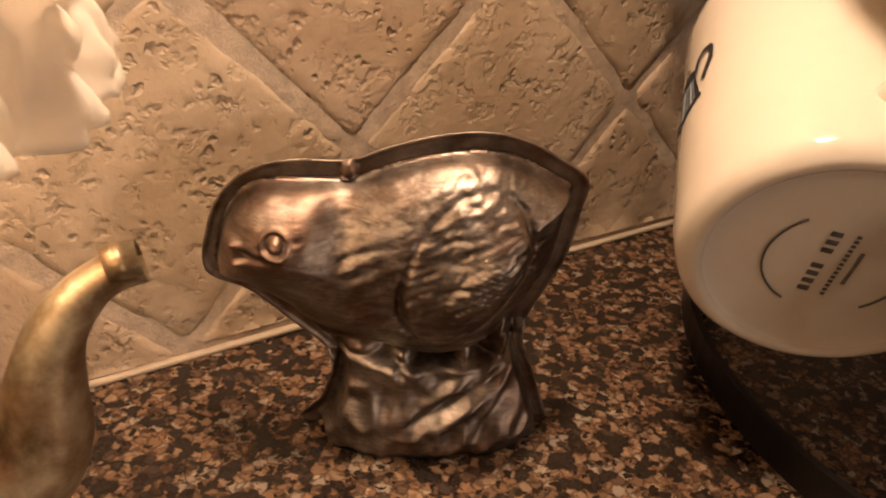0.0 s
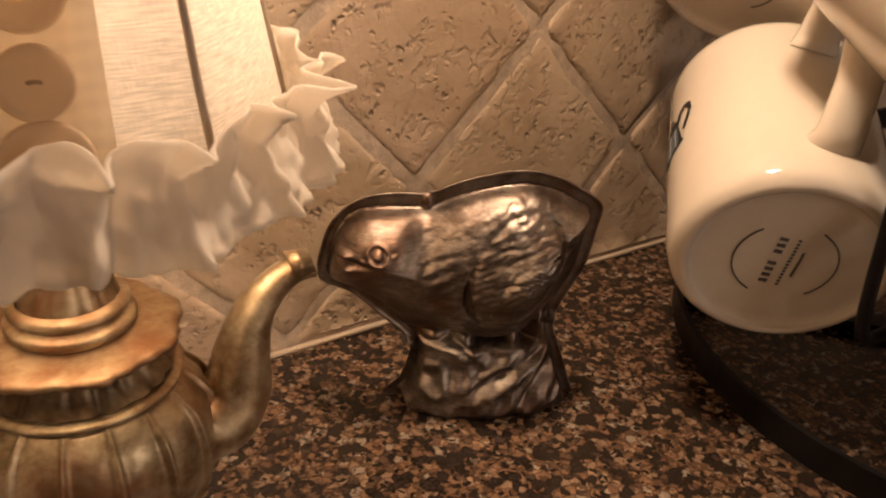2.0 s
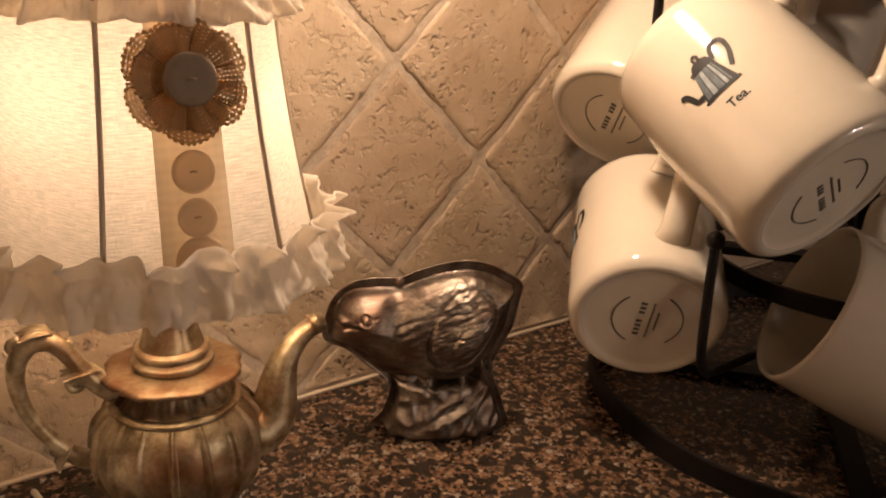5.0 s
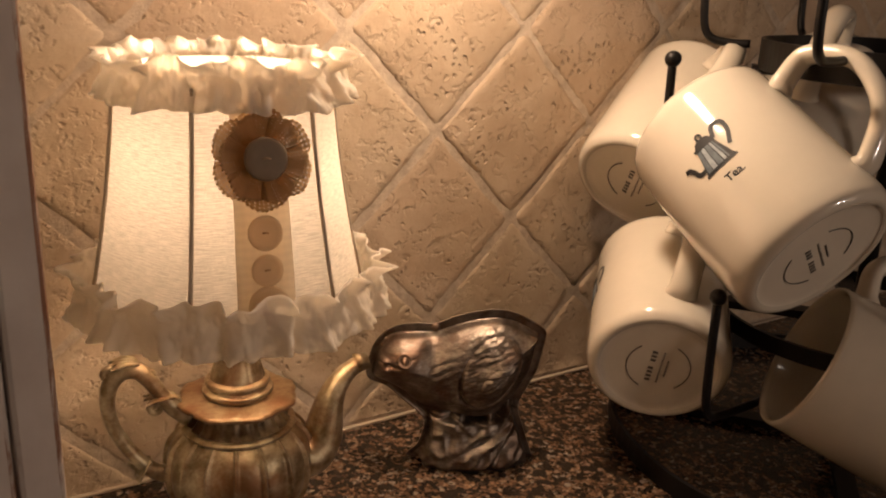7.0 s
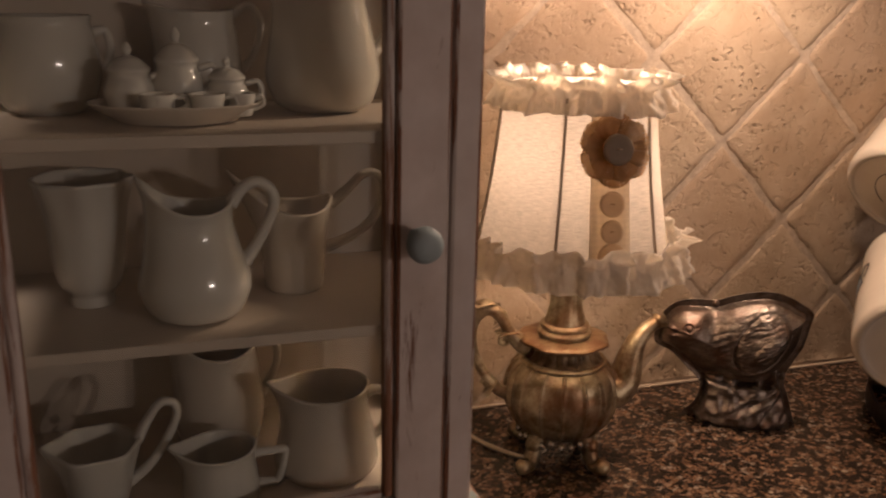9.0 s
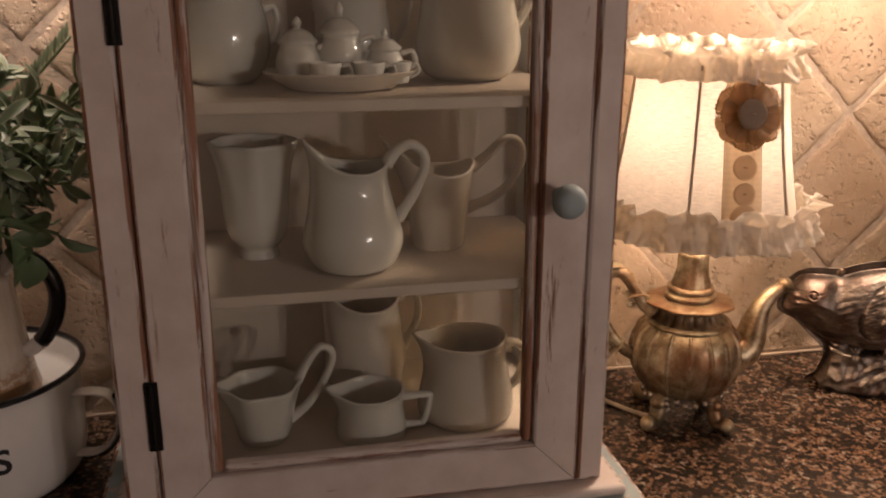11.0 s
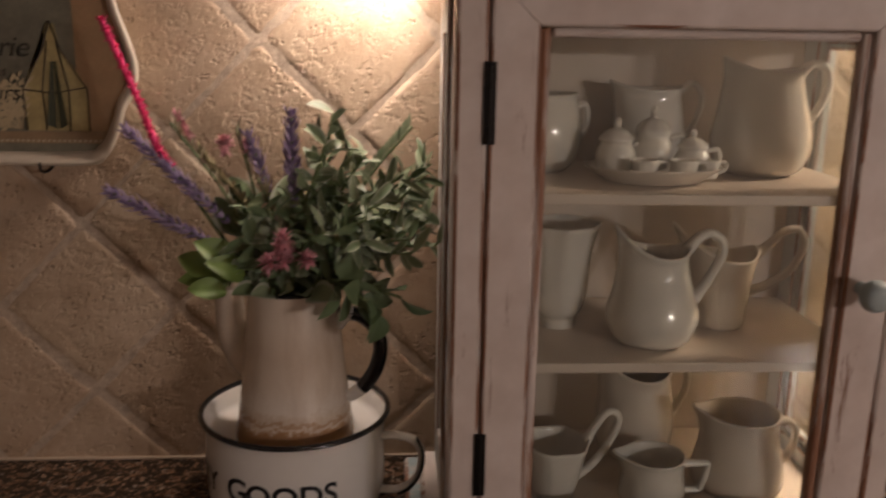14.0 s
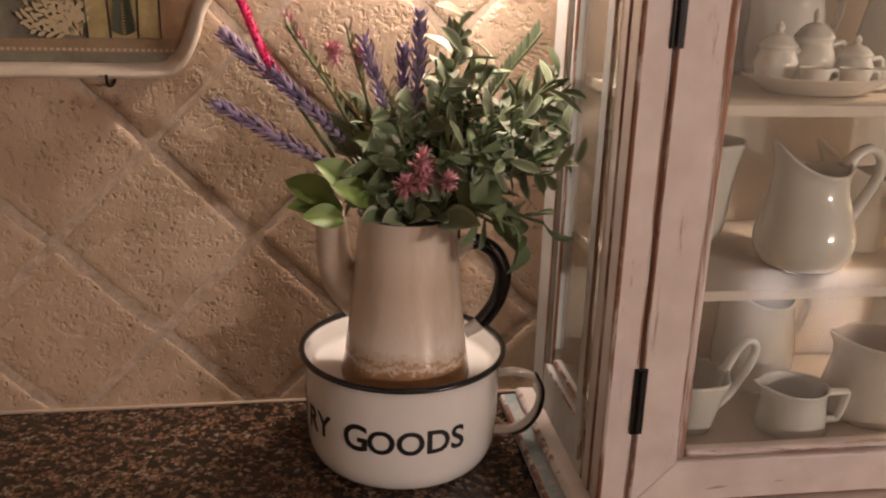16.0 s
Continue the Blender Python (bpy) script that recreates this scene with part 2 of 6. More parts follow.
def pane_mat():
    m, nt, p = mat("window_glass")
    nt.nodes.remove(p)
    tr = nod(nt, "BsdfTransparent", Color=(0.93, 0.95, 0.93, 1))
    gl = nod(nt, "BsdfGlossy", Roughness=0.03)
    lw = nod(nt, "LayerWeight", Blend=0.5)
    gloss = maths(nt, "ADD", maths(nt, "MULTIPLY", maths(nt, "POWER", lw.outputs["Facing"], 3.2), 0.85), 0.03)
    ms = nt.nodes.new("ShaderNodeMixShader")
    nt.links.new(gloss, ms.inputs[0])
    nt.links.new(tr.outputs[0], ms.inputs[1])
    nt.links.new(gl.outputs[0], ms.inputs[2])
    # patchy pale diffuse mixed in, standing for the milky reflection on the glass
    haze = nt.nodes.new("ShaderNodeMixShader")
    film = ramp(nt, noise_tex(nt, coords(nt), 9, 5), [(0.35, (0.01, 0.01, 0.01)), (0.7, (0.05, 0.05, 0.05))])
    nt.links.new(film, haze.inputs[0])
    nt.links.new(ms.outputs[0], haze.inputs[1])
    nt.links.new(nod(nt, "BsdfDiffuse", Color=(0.8, 0.78, 0.74, 1)).outputs[0], haze.inputs[2])
    nt.links.new(haze.outputs[0], nt.nodes["Material Output"].inputs[0])
    return m


TILE = travertine("tumbled_travertine")
GROUT = plain("grout", (0.45, 0.36, 0.27), 0.9, vary=0.28, scale=130, relief=0.003)
CAULK = plain("caulk", (0.41, 0.325, 0.235), 0.7, vary=0.1)
GRANITE = granite()
PAINT = worn_paint("chalk_white_paint", (0.70, 0.625, 0.57), (0.22, 0.105, 0.06), 0.365)
SIDE_PAINT = worn_paint("cool_white_paint", (0.60, 0.625, 0.61), (0.30, 0.20, 0.14), 0.37)
WORN = worn_paint("rubbed_edge", (0.62, 0.56, 0.51), (0.24, 0.11, 0.06), 0.52)
PAINT_H = worn_paint("chalk_white_paint_rail", (0.70, 0.625, 0.57), (0.18, 0.085, 0.05), 0.32, (14, 90, 90), (9, 80, 80))
WORN_H = worn_paint("rubbed_edge_rail", (0.62, 0.56, 0.51), (0.24, 0.11, 0.06), 0.45, (14, 90, 90), (9, 80, 80))
BEAD = worn_paint("streaked_bead", (0.64, 0.575, 0.525), (0.27, 0.13, 0.07), 0.50, (120, 120, 9), (110, 110, 5))
BLUEPAINT = worn_paint("duck_egg_paint", (0.36, 0.44, 0.45), (0.5, 0.44, 0.38), 0.42)
INSIDE = plain("inside_paint", (0.62, 0.53, 0.435), 0.6, vary=0.1, scale=25)
GLASS = pane_mat()
IRON = plain("black_iron", (0.014, 0.012, 0.011), 0.45, 0.6, 0.3, 80, 0.0004)
STONEWARE = plain("cream_glaze", (0.65, 0.585, 0.48), 0.12, vary=0.04, scale=18, coat=0.6)
UNGLAZED = plain("foot_glaze", (0.70, 0.63, 0.52), 0.3, vary=0.05, scale=30)
PRINT = plain("grey_print", (0.10, 0.085, 0.07), 0.5)
INK = plain("black_print", (0.008, 0.008, 0.009), 0.6)
IRONSTONE = plain("ironstone_glaze", (0.68, 0.65, 0.585), 0.12, vary=0.06, scale=22, coat=0.5)
IRONSTONE_CREAM = plain("aged_ironstone_glaze", (0.64, 0.57, 0.48), 0.15, vary=0.1, scale=25, coat=0.4)
TIN = patina("old_tin", (0.36, 0.31, 0.26), (0.15, 0.12, 0.095), (0.16, 0.09, 0.058), 1.0, 0.40, 85, feather=1.1, streaks=0.45)
# flange tin, a tone darker than the relief
TIN_RIM = patina("darker_tin", (0.30, 0.25, 0.205), (0.12, 0.095, 0.075), (0.15, 0.085, 0.05), 1.0, 0.45, 70)
BRASS = patina("antique_gold", (0.52, 0.435, 0.285), (0.22, 0.16, 0.085), (0.22, 0.10, 0.04), 0.8, 0.38, 90)
# darker gold than the body, for the neck alone
DARK_GOLD = patina("darker_gold", (0.30, 0.23, 0.135), (0.075, 0.05, 0.028), (0.11, 0.05, 0.022), 0.75, 0.42, 60)
LIDGOLD = patina("rusty_gold", (0.42, 0.32, 0.19), (0.23, 0.135, 0.065), (0.19, 0.08, 0.03), 0.7, 0.44, 95)
CRYSTAL = plain("glass_bead", (0.55, 0.50, 0.42), 0.05, 0.9, 0.2, 100)
LINEN = cloth("linen", (0.85, 0.775, 0.665), 0.38, dye=0.28, dark=0.62, slub=True)
RUFFLE = cloth("ruffle_linen", (0.93, 0.885, 0.80), 0.58, 26000, 0.0001, 1.0)
TWILL = cloth("twill_tape", (0.88, 0.82, 0.71), 0.74, 1500, dye=1.0)
BURLAP = cloth("burlap", (0.56, 0.39, 0.21), 0.6, 420, 0.001, 1.0)
open_weave(BURLAP)
BUTTON_TAN = cloth("shell_button", (0.78, 0.66, 0.50), 0.62, 20, dye=0.95)
THREAD = plain("tan_thread", (0.42, 0.29, 0.18), 0.9)
SEAM = plain("seam_thread", (0.44, 0.36, 0.27), 0.9)
BUTTON = plain("button", (0.24, 0.17, 0.105), 0.6, vary=0.15)
ENAMEL = plain("white_enamel", (0.76, 0.74, 0.69), 0.12, vary=0.04, scale=15, coat=0.5)
BLACKENAMEL = plain("black_enamel", (0.010, 0.010, 0.012), 0.14, vary=0.3, coat=0.4)
STEM = plain("stem_green", (0.13, 0.17, 0.07), 0.6, vary=0.3)
LEAF = leaf_mat("sage_leaf", (0.145, 0.20, 0.095), (0.28, 0.33, 0.195))
LEAF_DARK = leaf_mat("dark_leaf", (0.09, 0.14, 0.06), (0.19, 0.25, 0.12))
LEAF_RIM = leaf_mat("leaf_margin", (0.32, 0.36, 0.24), (0.42, 0.43, 0.32))
LEAF_BRIGHT = leaf_mat("bright_leaf", (0.13, 0.21, 0.04), (0.20, 0.29, 0.07))
LAVENDER = leaf_mat("lavender", (0.16, 0.11, 0.26), (0.38, 0.30, 0.45), 0.8)
PINK = leaf_mat("pink_bloom", (0.66, 0.24, 0.29), (0.74, 0.40, 0.44), 0.8)
HOTPINK = plain("hot_pink", (0.80, 0.06, 0.22), 0.8, vary=0.2, scale=300)
ROOM = plain("room_paint", (0.58, 0.50, 0.41), 0.8, vary=0.06, scale=3)
FLOORWOOD = plain("floor_wood", (0.16, 0.09, 0.05), 0.4, vary=0.3, scale=9)
CABWOOD = plain("cabinet_wood", (0.20, 0.11, 0.06), 0.4, vary=0.25, scale=14)
PICTURE = plain("picture_ground", (0.19, 0.18, 0.13), 0.45, vary=0.35, scale=30)
WIRE = plain("clear_cord", (0.5, 0.42, 0.31), 0.3)


# ---- mesh helpers ----
def obj(name, bm, material, smooth=True, parent=None, label=""):
    me = bpy.data.meshes.new(name)
    bm.normal_update()
    bm.to_mesh(me)
    bm.free()
    for m in material if isinstance(material, (list, tuple)) else [material]:
        me.materials.append(m)
    if smooth:
        me.polygons.foreach_set("use_smooth", [True] * len(me.polygons))
    ob = new(name, me)
    if parent:
        ob.parent = parent
    if label:
        ob["label"] = label
    return ob


def part(name, bm, material, parent, label="", smooth=True):
    return obj(name, bm, material, smooth, parent, label)


def thing(name, m, label, category, group="", kind=""):
    ob = new(name)
    ob.empty_display_size = 0.02
    ob.matrix_world = m
    return tagged(ob, label, category, group, kind)


def box(x0, x1, y0, y1, z0, z1, bevel=0.0, seg=2, bm=None):
    own = bm is None
    bm = bm or bmesh.new()
    r = bmesh.ops.create_cube(bm, size=1)
    for v in r["verts"]:
        v.co = Vector(((x0 + x1) / 2 + v.co.x * (x1 - x0), (y0 + y1) / 2 + v.co.y * (y1 - y0), (z0 + z1) / 2 + v.co.z * (z1 - z0)))
    if bevel:
        edges = list({e for v in r["verts"] for e in v.link_edges})
        made = bmesh.ops.bevel(bm, geom=edges, offset=bevel, segments=seg, affect="EDGES", profile=0.5)
        for f in made["faces"]:
            f.material_index = 1
    return bm


def lathe(profile, n=48, bm=None, wobble=None, caps=True):
    """Turns (radius, height) about z. wobble(angle, i) scales the radius."""
    bm = bm or bmesh.new()
    rings = []
    for i, (r, z) in enumerate(profile):
        if r < 1e-5:
            rings.append([bm.verts.new((0, 0, z))])
            continue
        ring = []
        for k in range(n):
            a = 2 * math.pi * k / n
            q = r * (wobble(a, i) if wobble else 1)
            ring.append(bm.verts.new((q * math.cos(a), q * math.sin(a), z)))
        rings.append(ring)
    for A, B in zip(rings, rings[1:]):
        for k in range(n):
            j = (k + 1) % n
            if len(A) == 1 and len(B) > 1:
                bm.faces.new((A[0], B[j], B[k]))
            elif len(B) == 1 and len(A) > 1:
                bm.faces.new((A[k], A[j], B[0]))
            elif len(A) > 1:
                bm.faces.new((A[k], A[j], B[j], B[k]))
    return bm


def spline(pts, n):
    """Catmull-Rom through points of any dimension; n steps a span."""
    P = [Vector(p) for p in pts]
    P = [P[0] * 2 - P[1]] + P + [P[-1] * 2 - P[-2]]
    out = []
    for i in range(1, len(P) - 2):
        a, b, c, d = P[i - 1:i + 3]
        for k in range(n):
            t = k / n
            out.append(0.5 * ((2 * b) + (c - a) * t + (2 * a - 5 * b + 4 * c - d) * t * t + (3 * b - a - 3 * c + d) * t ** 3))
    out.append(P[-2])
    return out


def smooth_profile(pts, n=6):
    return [(max(0.0, p[0]), p[1]) for p in spline([(r, z, 0) for r, z in pts], n)]


def tube(pts, radii, sides=12, bm=None, flat=1.0, side_hint=(0, 0, 1), cap=True):
    """Sweeps a round or flattened section along points; radii per point."""
    bm = bm or bmesh.new()
    pts = [Vector(p) for p in pts]
    if isinstance(radii, (int, float)):
        radii = [radii] * len(pts)
    hint = Vector(side_hint)
    rings = []
    for i, p in enumerate(pts):
        d = (pts[min(i + 1, len(pts) - 1)] - pts[max(i - 1, 0)]).normalized()
        a = d.cross(hint)
        if a.length < 1e-4:
            a = d.cross(Vector((1, 0.3, 0)))
        a.normalize()
        b = a.cross(d).normalized()
        hint = b
        ring = []
        for k in range(sides):
            t = 2 * math.pi * k / sides
            ring.append(bm.verts.new(p + radii[i] * (math.cos(t) * a * flat + math.sin(t) * b)))
        rings.append(ring)
    for A, B in zip(rings, rings[1:]):
        for k in range(sides):
            j = (k + 1) % sides
            bm.faces.new((A[k], B[k], B[j], A[j]))
    if cap:
        bm.faces.new(rings[0])
        bm.faces.new(rings[-1][::-1])
    return bm


def ball(c, r, bm=None, n=10, squash=(1, 1, 1)):
    bm = bm or bmesh.new()
    made = bmesh.ops.create_uvsphere(bm, u_segments=n, v_segments=max(6, n // 2 + 2), radius=r)
    for v in made["verts"]:
        v.co = Vector((v.co.x * squash[0], v.co.y * squash[1], v.co.z * squash[2])) + Vector(c)
    return bm


def moved(bm, m):
    bmesh.ops.transform(bm, matrix=m, verts=bm.verts)
    return bm


def frame_from(origin, zaxis, xhint):
    """A pose with z along zaxis and x towards xhint."""
    z = Vector(zaxis).normalized()
    x = Vector(xhint)
    x = (x - z * x.dot(z)).normalized()
    y = z.cross(x)
    return Matrix.Translation(origin) @ Matrix((x, y, z)).transposed().to_4x4()


# ---- the setting ----
counter = obj("counter", box(-1.6, 1.3, -0.66, 0.03, -0.035, 0.0, 0.006, 3), [GRANITE, GRANITE], False)
tagged(counter, "polished brown and black speckled granite countertop", "countertop", kind="structure")
wall_back = obj("wall_back", box(-1.6, 1.3, -0.0051, 0.09, -0.03, 1.5), GROUT, False)
tagged(wall_back, "backsplash wall of tumbled travertine tiles laid diagonally", "wall", kind="structure")
trim = obj("trim", box(-1.6, 1.3, -0.0085, -0.0051, 0.0, 0.0024, 0.0009), [CAULK, CAULK], False)
tagged(trim, "pale caulk line between granite counter and tiled wall", "trim", kind="structure")
soffit = obj("ceiling_soffit", box(-1.6, 1.3, -0.34, 0.004, 0.475, 0.52, 0.004), [CABWOOD, CABWOOD], False)
tagged(soffit, "wooden underside of the wall cabinets above the counter", "cabinet", kind="structure")
for nm, dims, mt, lab in (("wall_south", (-1.7, 1.4, -2.9, -2.8, -0.9, 1.5), ROOM, "plain tan painted kitchen wall"),
                          ("wall_west", (-1.7, -1.6, -2.8, 0.09, -0.9, 1.5), ROOM, "plain tan painted side wall"),
                          ("wall_east", (1.3, 1.4, -2.8, 0.09, -0.9, 1.5), ROOM, "plain tan painted side wall"),
                          ("floor", (-1.7, 1.4, -2.9, 0.09, -1.0, -0.9), FLOORWOOD, "dark wooden kitchen floor"),
                          ("ceiling", (-1.7, 1.4, -2.9, 0.09, 1.5, 1.6), ROOM, "plain painted kitchen ceiling"),
                          ("wall_base_cabinets", (-1.6, 1.3, -0.62, 0.03, -0.9, -0.036), CABWOOD, "dark wooden base cabinets under the counter")):
    tagged(obj(nm, box(*dims), mt, False), lab, "cabinet" if "cabinets" in nm else nm.split("_")[0], kind="structure")


# ---- chick mould ----
OUTLINE = [(-78, 66), (-76, 84), (-70, 96), (-61, 103), (-48, 106), (-31, 106), (-20, 110), (-6, 114), (10, 116), (23, 114), (34, 109), (47, 100), (46, 87), (43, 70),
           (37, 57), (31, 41), (36, 24), (44, 1), (-43, 1), (-40, 14), (-37, 31), (-52, 47), (-64, 58)]


def chick_mould():
    """Half of a chocolate mould: a raised chick on a mound, inside a flat rim."""
    loop = []
    n = len(OUTLINE)
    for i in range(n):
        a, b, c, d = (Vector(OUTLINE[(i + k) % n]) for k in (-1, 0, 1, 2))
        flat = OUTLINE[i] == (44, 1) or OUTLINE[(i + 1) % n] == (44, 1)
        for k in range(6):
            t = k / 6
            p = b.lerp(c, t) if flat else 0.5 * ((2 * b) + (c - a) * t + (2 * a - 5 * b + 4 * c - d) * t * t + (3 * b - a - 3 * c + d) * t ** 3)
            loop.append((p.x, max(p.y, 1.0)))
    L = np.array(loop)
    A, B = L, np.roll(L, -1, 0)
    # the flat rim runs round the sides and top alone; the foot is open
    rimmed = ~((A[:, 1] < 1.01) & (B[:, 1] < 1.01))

    def edge(u, z):
        """Distance to the outline, positive inside."""
        D = B - A
        k = np.clip(((u - A[:, 0]) * D[:, 0] + (z - A[:, 1]) * D[:, 1]) / np.maximum((D * D).sum(1), 1e-9), 0, 1)
        d = np.hypot(A[:, 0] + k * D[:, 0] - u, A[:, 1] + k * D[:, 1] - z)[rimmed].min()
        if z < 1.01:
            return d if -43 < u < 44 else -d
        c = ((A[:, 1] > z) != (B[:, 1] > z)) & (u < (B[:, 0] - A[:, 0]) * (z - A[:, 1]) / (B[:, 1] - A[:, 1] + 1e-12) + A[:, 0])
        return d if c.sum() % 2 else -d

    def dome(u, z, cu, cz, a, b, turn=0.0, power=0.5):
        c, s = math.cos(turn), math.sin(turn)
        x, y = ((u - cu) * c + (z - cz) * s) / a, (-(u - cu) * s + (z - cz) * c) / b
        return max(0.0, 1 - x * x - y * y) ** power

    def bell(u, z, cu, cz, a, b, turn=0.0):
        c, s = math.cos(turn), math.sin(turn)
        x, y = ((u - cu) * c + (z - cz) * s) / a, (-(u - cu) * s + (z - cz) * c) / b
        return math.exp(-x * x - y * y)

    def step(x, a, b):
        t = min(1.0, max(0.0, (x - a) / (b - a)))
        return t * t * (3 - 2 * t)

    def height(u, z, d):
        rim = (4.8 + 1.7 * step(u, -62, -48)) if z > 45 else 4.5
        k = min(1.0, max(0.0, (d - rim) / 31.0))
        follow = math.sqrt(max(0.0, 1 - (1 - k) ** 2))
        split = 40 - 2.0 * math.cos(u * 0.12) + (6 * step(u, 12, 26))
        upper = step(z, split - 1.5, split + 2.5)
        body = 24 * follow * upper
        body += upper * follow * (4.0 * bell(u, z, -52, 86, 17, 15) - 6.5 * bell(u, z, -33, 95, 7, 17, -0.25) + 3.0 * bell(u, z, 4, 84, 28, 22) - 3.0 * bell(u, z, -46, 60, 14, 5, -0.75))
        body *= 0.55 + 0.45 * step(z, split, split + 16)
        legs = max(14 * bell(u, z, 9, 38, 4.5, 11), 12 * bell(u, z, 23, 43, 8, 13, -0.4), 11 * bell(u, z, -12, 38, 7, 6), 9 * bell(u, z, -26, 38, 8, 6))
        half = 43.5 - 10.0 * step(z, 2, 34)
        mound = (24 - 2 * step(4 - z, 0, 3) - 8 * step(z, 5, 34)) * max(0.0, 1 - (abs(u + 1) / half) ** 2.3) ** 0.5 * step(40 - z, 0, 7)
        h = max(body, legs * min(1, k * 8), mound)
        on_body = step(body, 4, 12)
        barb = noise.noise(Vector((u * 0.13 + z * 0.10, (z - u * 0.45) * 0.5, 1.3)))
        fine = noise.noise(Vector((u * 0.35 + z * 0.2, (z - u * 0.5) * 1.1, 4.0)))
        hair = noise.noise(Vector((u * 0.22 + z * 0.34, (z * 0.8 - u * 0.6) * 1.9, 9.0)))
        down = step(u, -44, -26)
        h += on_body * (0.40 * barb * down + 0.30 * fine * (0.25 + 0.75 * down) + 0.24 * hair * down)
        h += on_body * 1.0 * bell(u, z, -27, 82, 7, 20, -0.2) * 0.4 * math.sin(z * 1.1 - u * 0.5)
        # wing
        w = dome(u, z, 5, 77, 26, 17.5, 1.05, 0.22)
        if w > 0:
            h += 4.2 * w * step(78 + 0.6 * (u - 5) - z, -16, 4) + 1.0 * w - 2.4 * bell(u, z, 0, 84, 13, 12, 0.8) + 0.5 * w * barb
            tip = dome(u, z, 10, 75, 15, 6.5, 0.75, 0.4)
            h += 2.0 * tip + 0.26 * tip * math.sin((u * 0.35 + z * 0.94) * 3.6) - 0.9 * tip * math.exp(-((-(u - 10) * 0.68 + (z - 75) * 0.73) / 0.8) ** 2)
        else:
            h -= 2.2 * bell(u, z, 5, 77, 28, 19.5, 1.05) * on_body
        h += 0.9 * on_body * bell(u, z, 12, 102, 22, 8, -0.2) * noise.noise(Vector((u * 0.16, z * 0.3 + u * 0.12, 8.0)))
        cw, sw = math.cos(1.05), math.sin(1.05)
        q = math.hypot(((u - 5) * cw + (z - 77) * sw) / 26, (-(u - 5) * sw + (z - 77) * cw) / 17.5)
        h -= 1.5 * on_body * math.exp(-((q - 1.03) / 0.065) ** 2) * (0.35 + 0.65 * step(82 + 0.8 * (u - 5) - z, -22, 6))
        # eye, beak
        r = math.hypot((u + 53.5) / 1.12, z - 86.5)
        h += (1.1 * max(0, 1 - (r / 2.0) ** 2) ** 0.5 if r < 2.0 else 0) - 1.5 * math.exp(-((r - 2.6) / 0.6) ** 2) + 0.7 * math.exp(-((r - 3.9) / 0.7) ** 2)
        h -= 1.0 * bell(u, z, -48.2, 87.2, 2.6, 0.8, 0.2) + 0.7 * bell(u, z, -58.4, 84.8, 1.8, 0.7, 0.4)
        h += 5.5 * bell(u, z, -68.0, 84.0, 3.0, 2.0) + 4.5 * bell(u, z, -67.0, 78.5, 3.2, 1.8) - 2.5 * bell(u, z, -65, 81.2, 6, 0.9)
        # mound: tufts and toes
        if z < 40:
            k = step(mound, 3, 9)
            q = noise.noise(Vector((u * 0.05, z * 0.05, 3)))
            ridge = 1 - 2 * abs(noise.noise(Vector((u * 0.085 - z * 0.06, z * 0.075 + u * 0.03, 7.7 + q))))
            h += k * (2.0 * (ridge - 0.5) + 0.6 * noise.noise(Vector((u * 0.22, z * 0.16 - u * 0.06, 2.2))))
            h += k * (2.6 * bell(u, z, 0, 25, 15, 2.0, 0.5) + 2.6 * bell(u, z, 8, 19, 13, 2.0, 0.55) + 2.6 * bell(u, z, 19, 22, 9, 2.0, 1.0) - 2.0 * bell(u, z, 3, 21.5, 14, 1.2, 0.5))
            h += 3.0 * bell(u, z, -14, 34, 5.5, 5) - 3.0 * bell(u, z, -13.5, 33, 2.2, 2.2)
        if d < rim:
            h = 0.0
        h *= step(d, rim - 0.3, rim + 1.6)
        h += 1.0 * math.exp(-((d - 0.6) / 0.8) ** 2)
        for cu, cz in ((-31, 102.5), (29.5, 42), (-37, 31)):
            q = math.hypot(u - cu, z - cz)
            h += 3.0 * max(0, 1 - (q / 3.0) ** 2) ** 0.5 if q < 3 else 0
        return h

    res, grid, deep = 0.6, {}, {}
    us, zs = np.arange(-80, 50.1, res), np.arange(1, 118.1, res)
    field = {}
    for i, u in enumerate(us):
        for j, z in enumerate(zs):
            d = edge(u, z)
            if d > -1.3 * res:
                field[i, j] = (u, z, d)
    for (i, j), (u, z, d) in field.items():
        if d < 0:
            # pull the outer ring of the mesh onto the outline
            D = B - A
            k = np.clip(((u - A[:, 0]) * D[:, 0] + (z - A[:, 1]) * D[:, 1]) / np.maximum((D * D).sum(1), 1e-9), 0, 1)
            q = A + k[:, None] * D
            m = np.hypot(q[:, 0] - u, q[:, 1] - z).argmin()
            u, z, d = float(q[m, 0]), float(q[m, 1]), 0.0
        h = height(u, z, d)
        grid[i, j] = (u / 1000, -h / 1000, max(z, 1.0) / 1000 - 0.001)
        deep[i, j] = d - ((4.8 + 1.7 * step(u, -62, -48)) if z > 45 else 4.5)
    root = thing("chick_mould", pose(0.1425, -0.0825, 0.0, 0, 0, -26), "antique tarnished tin chick-shaped chocolate mould standing on granite", "mould")
    sheets = {"relief": (bmesh.new(), {}), "rim": (bmesh.new(), {})}
    for (i, j) in grid:
        q = [(i, j), (i + 1, j), (i + 1, j + 1), (i, j + 1)]
        if not all(k in grid for k in q):
            continue
        bm, made = sheets["relief" if max(deep[k] for k in q) > -0.2 else "rim"]
        for k in q:
            if k not in made:
                made[k] = bm.verts.new(grid[k])
        bm.faces.new([made[k] for k in q])
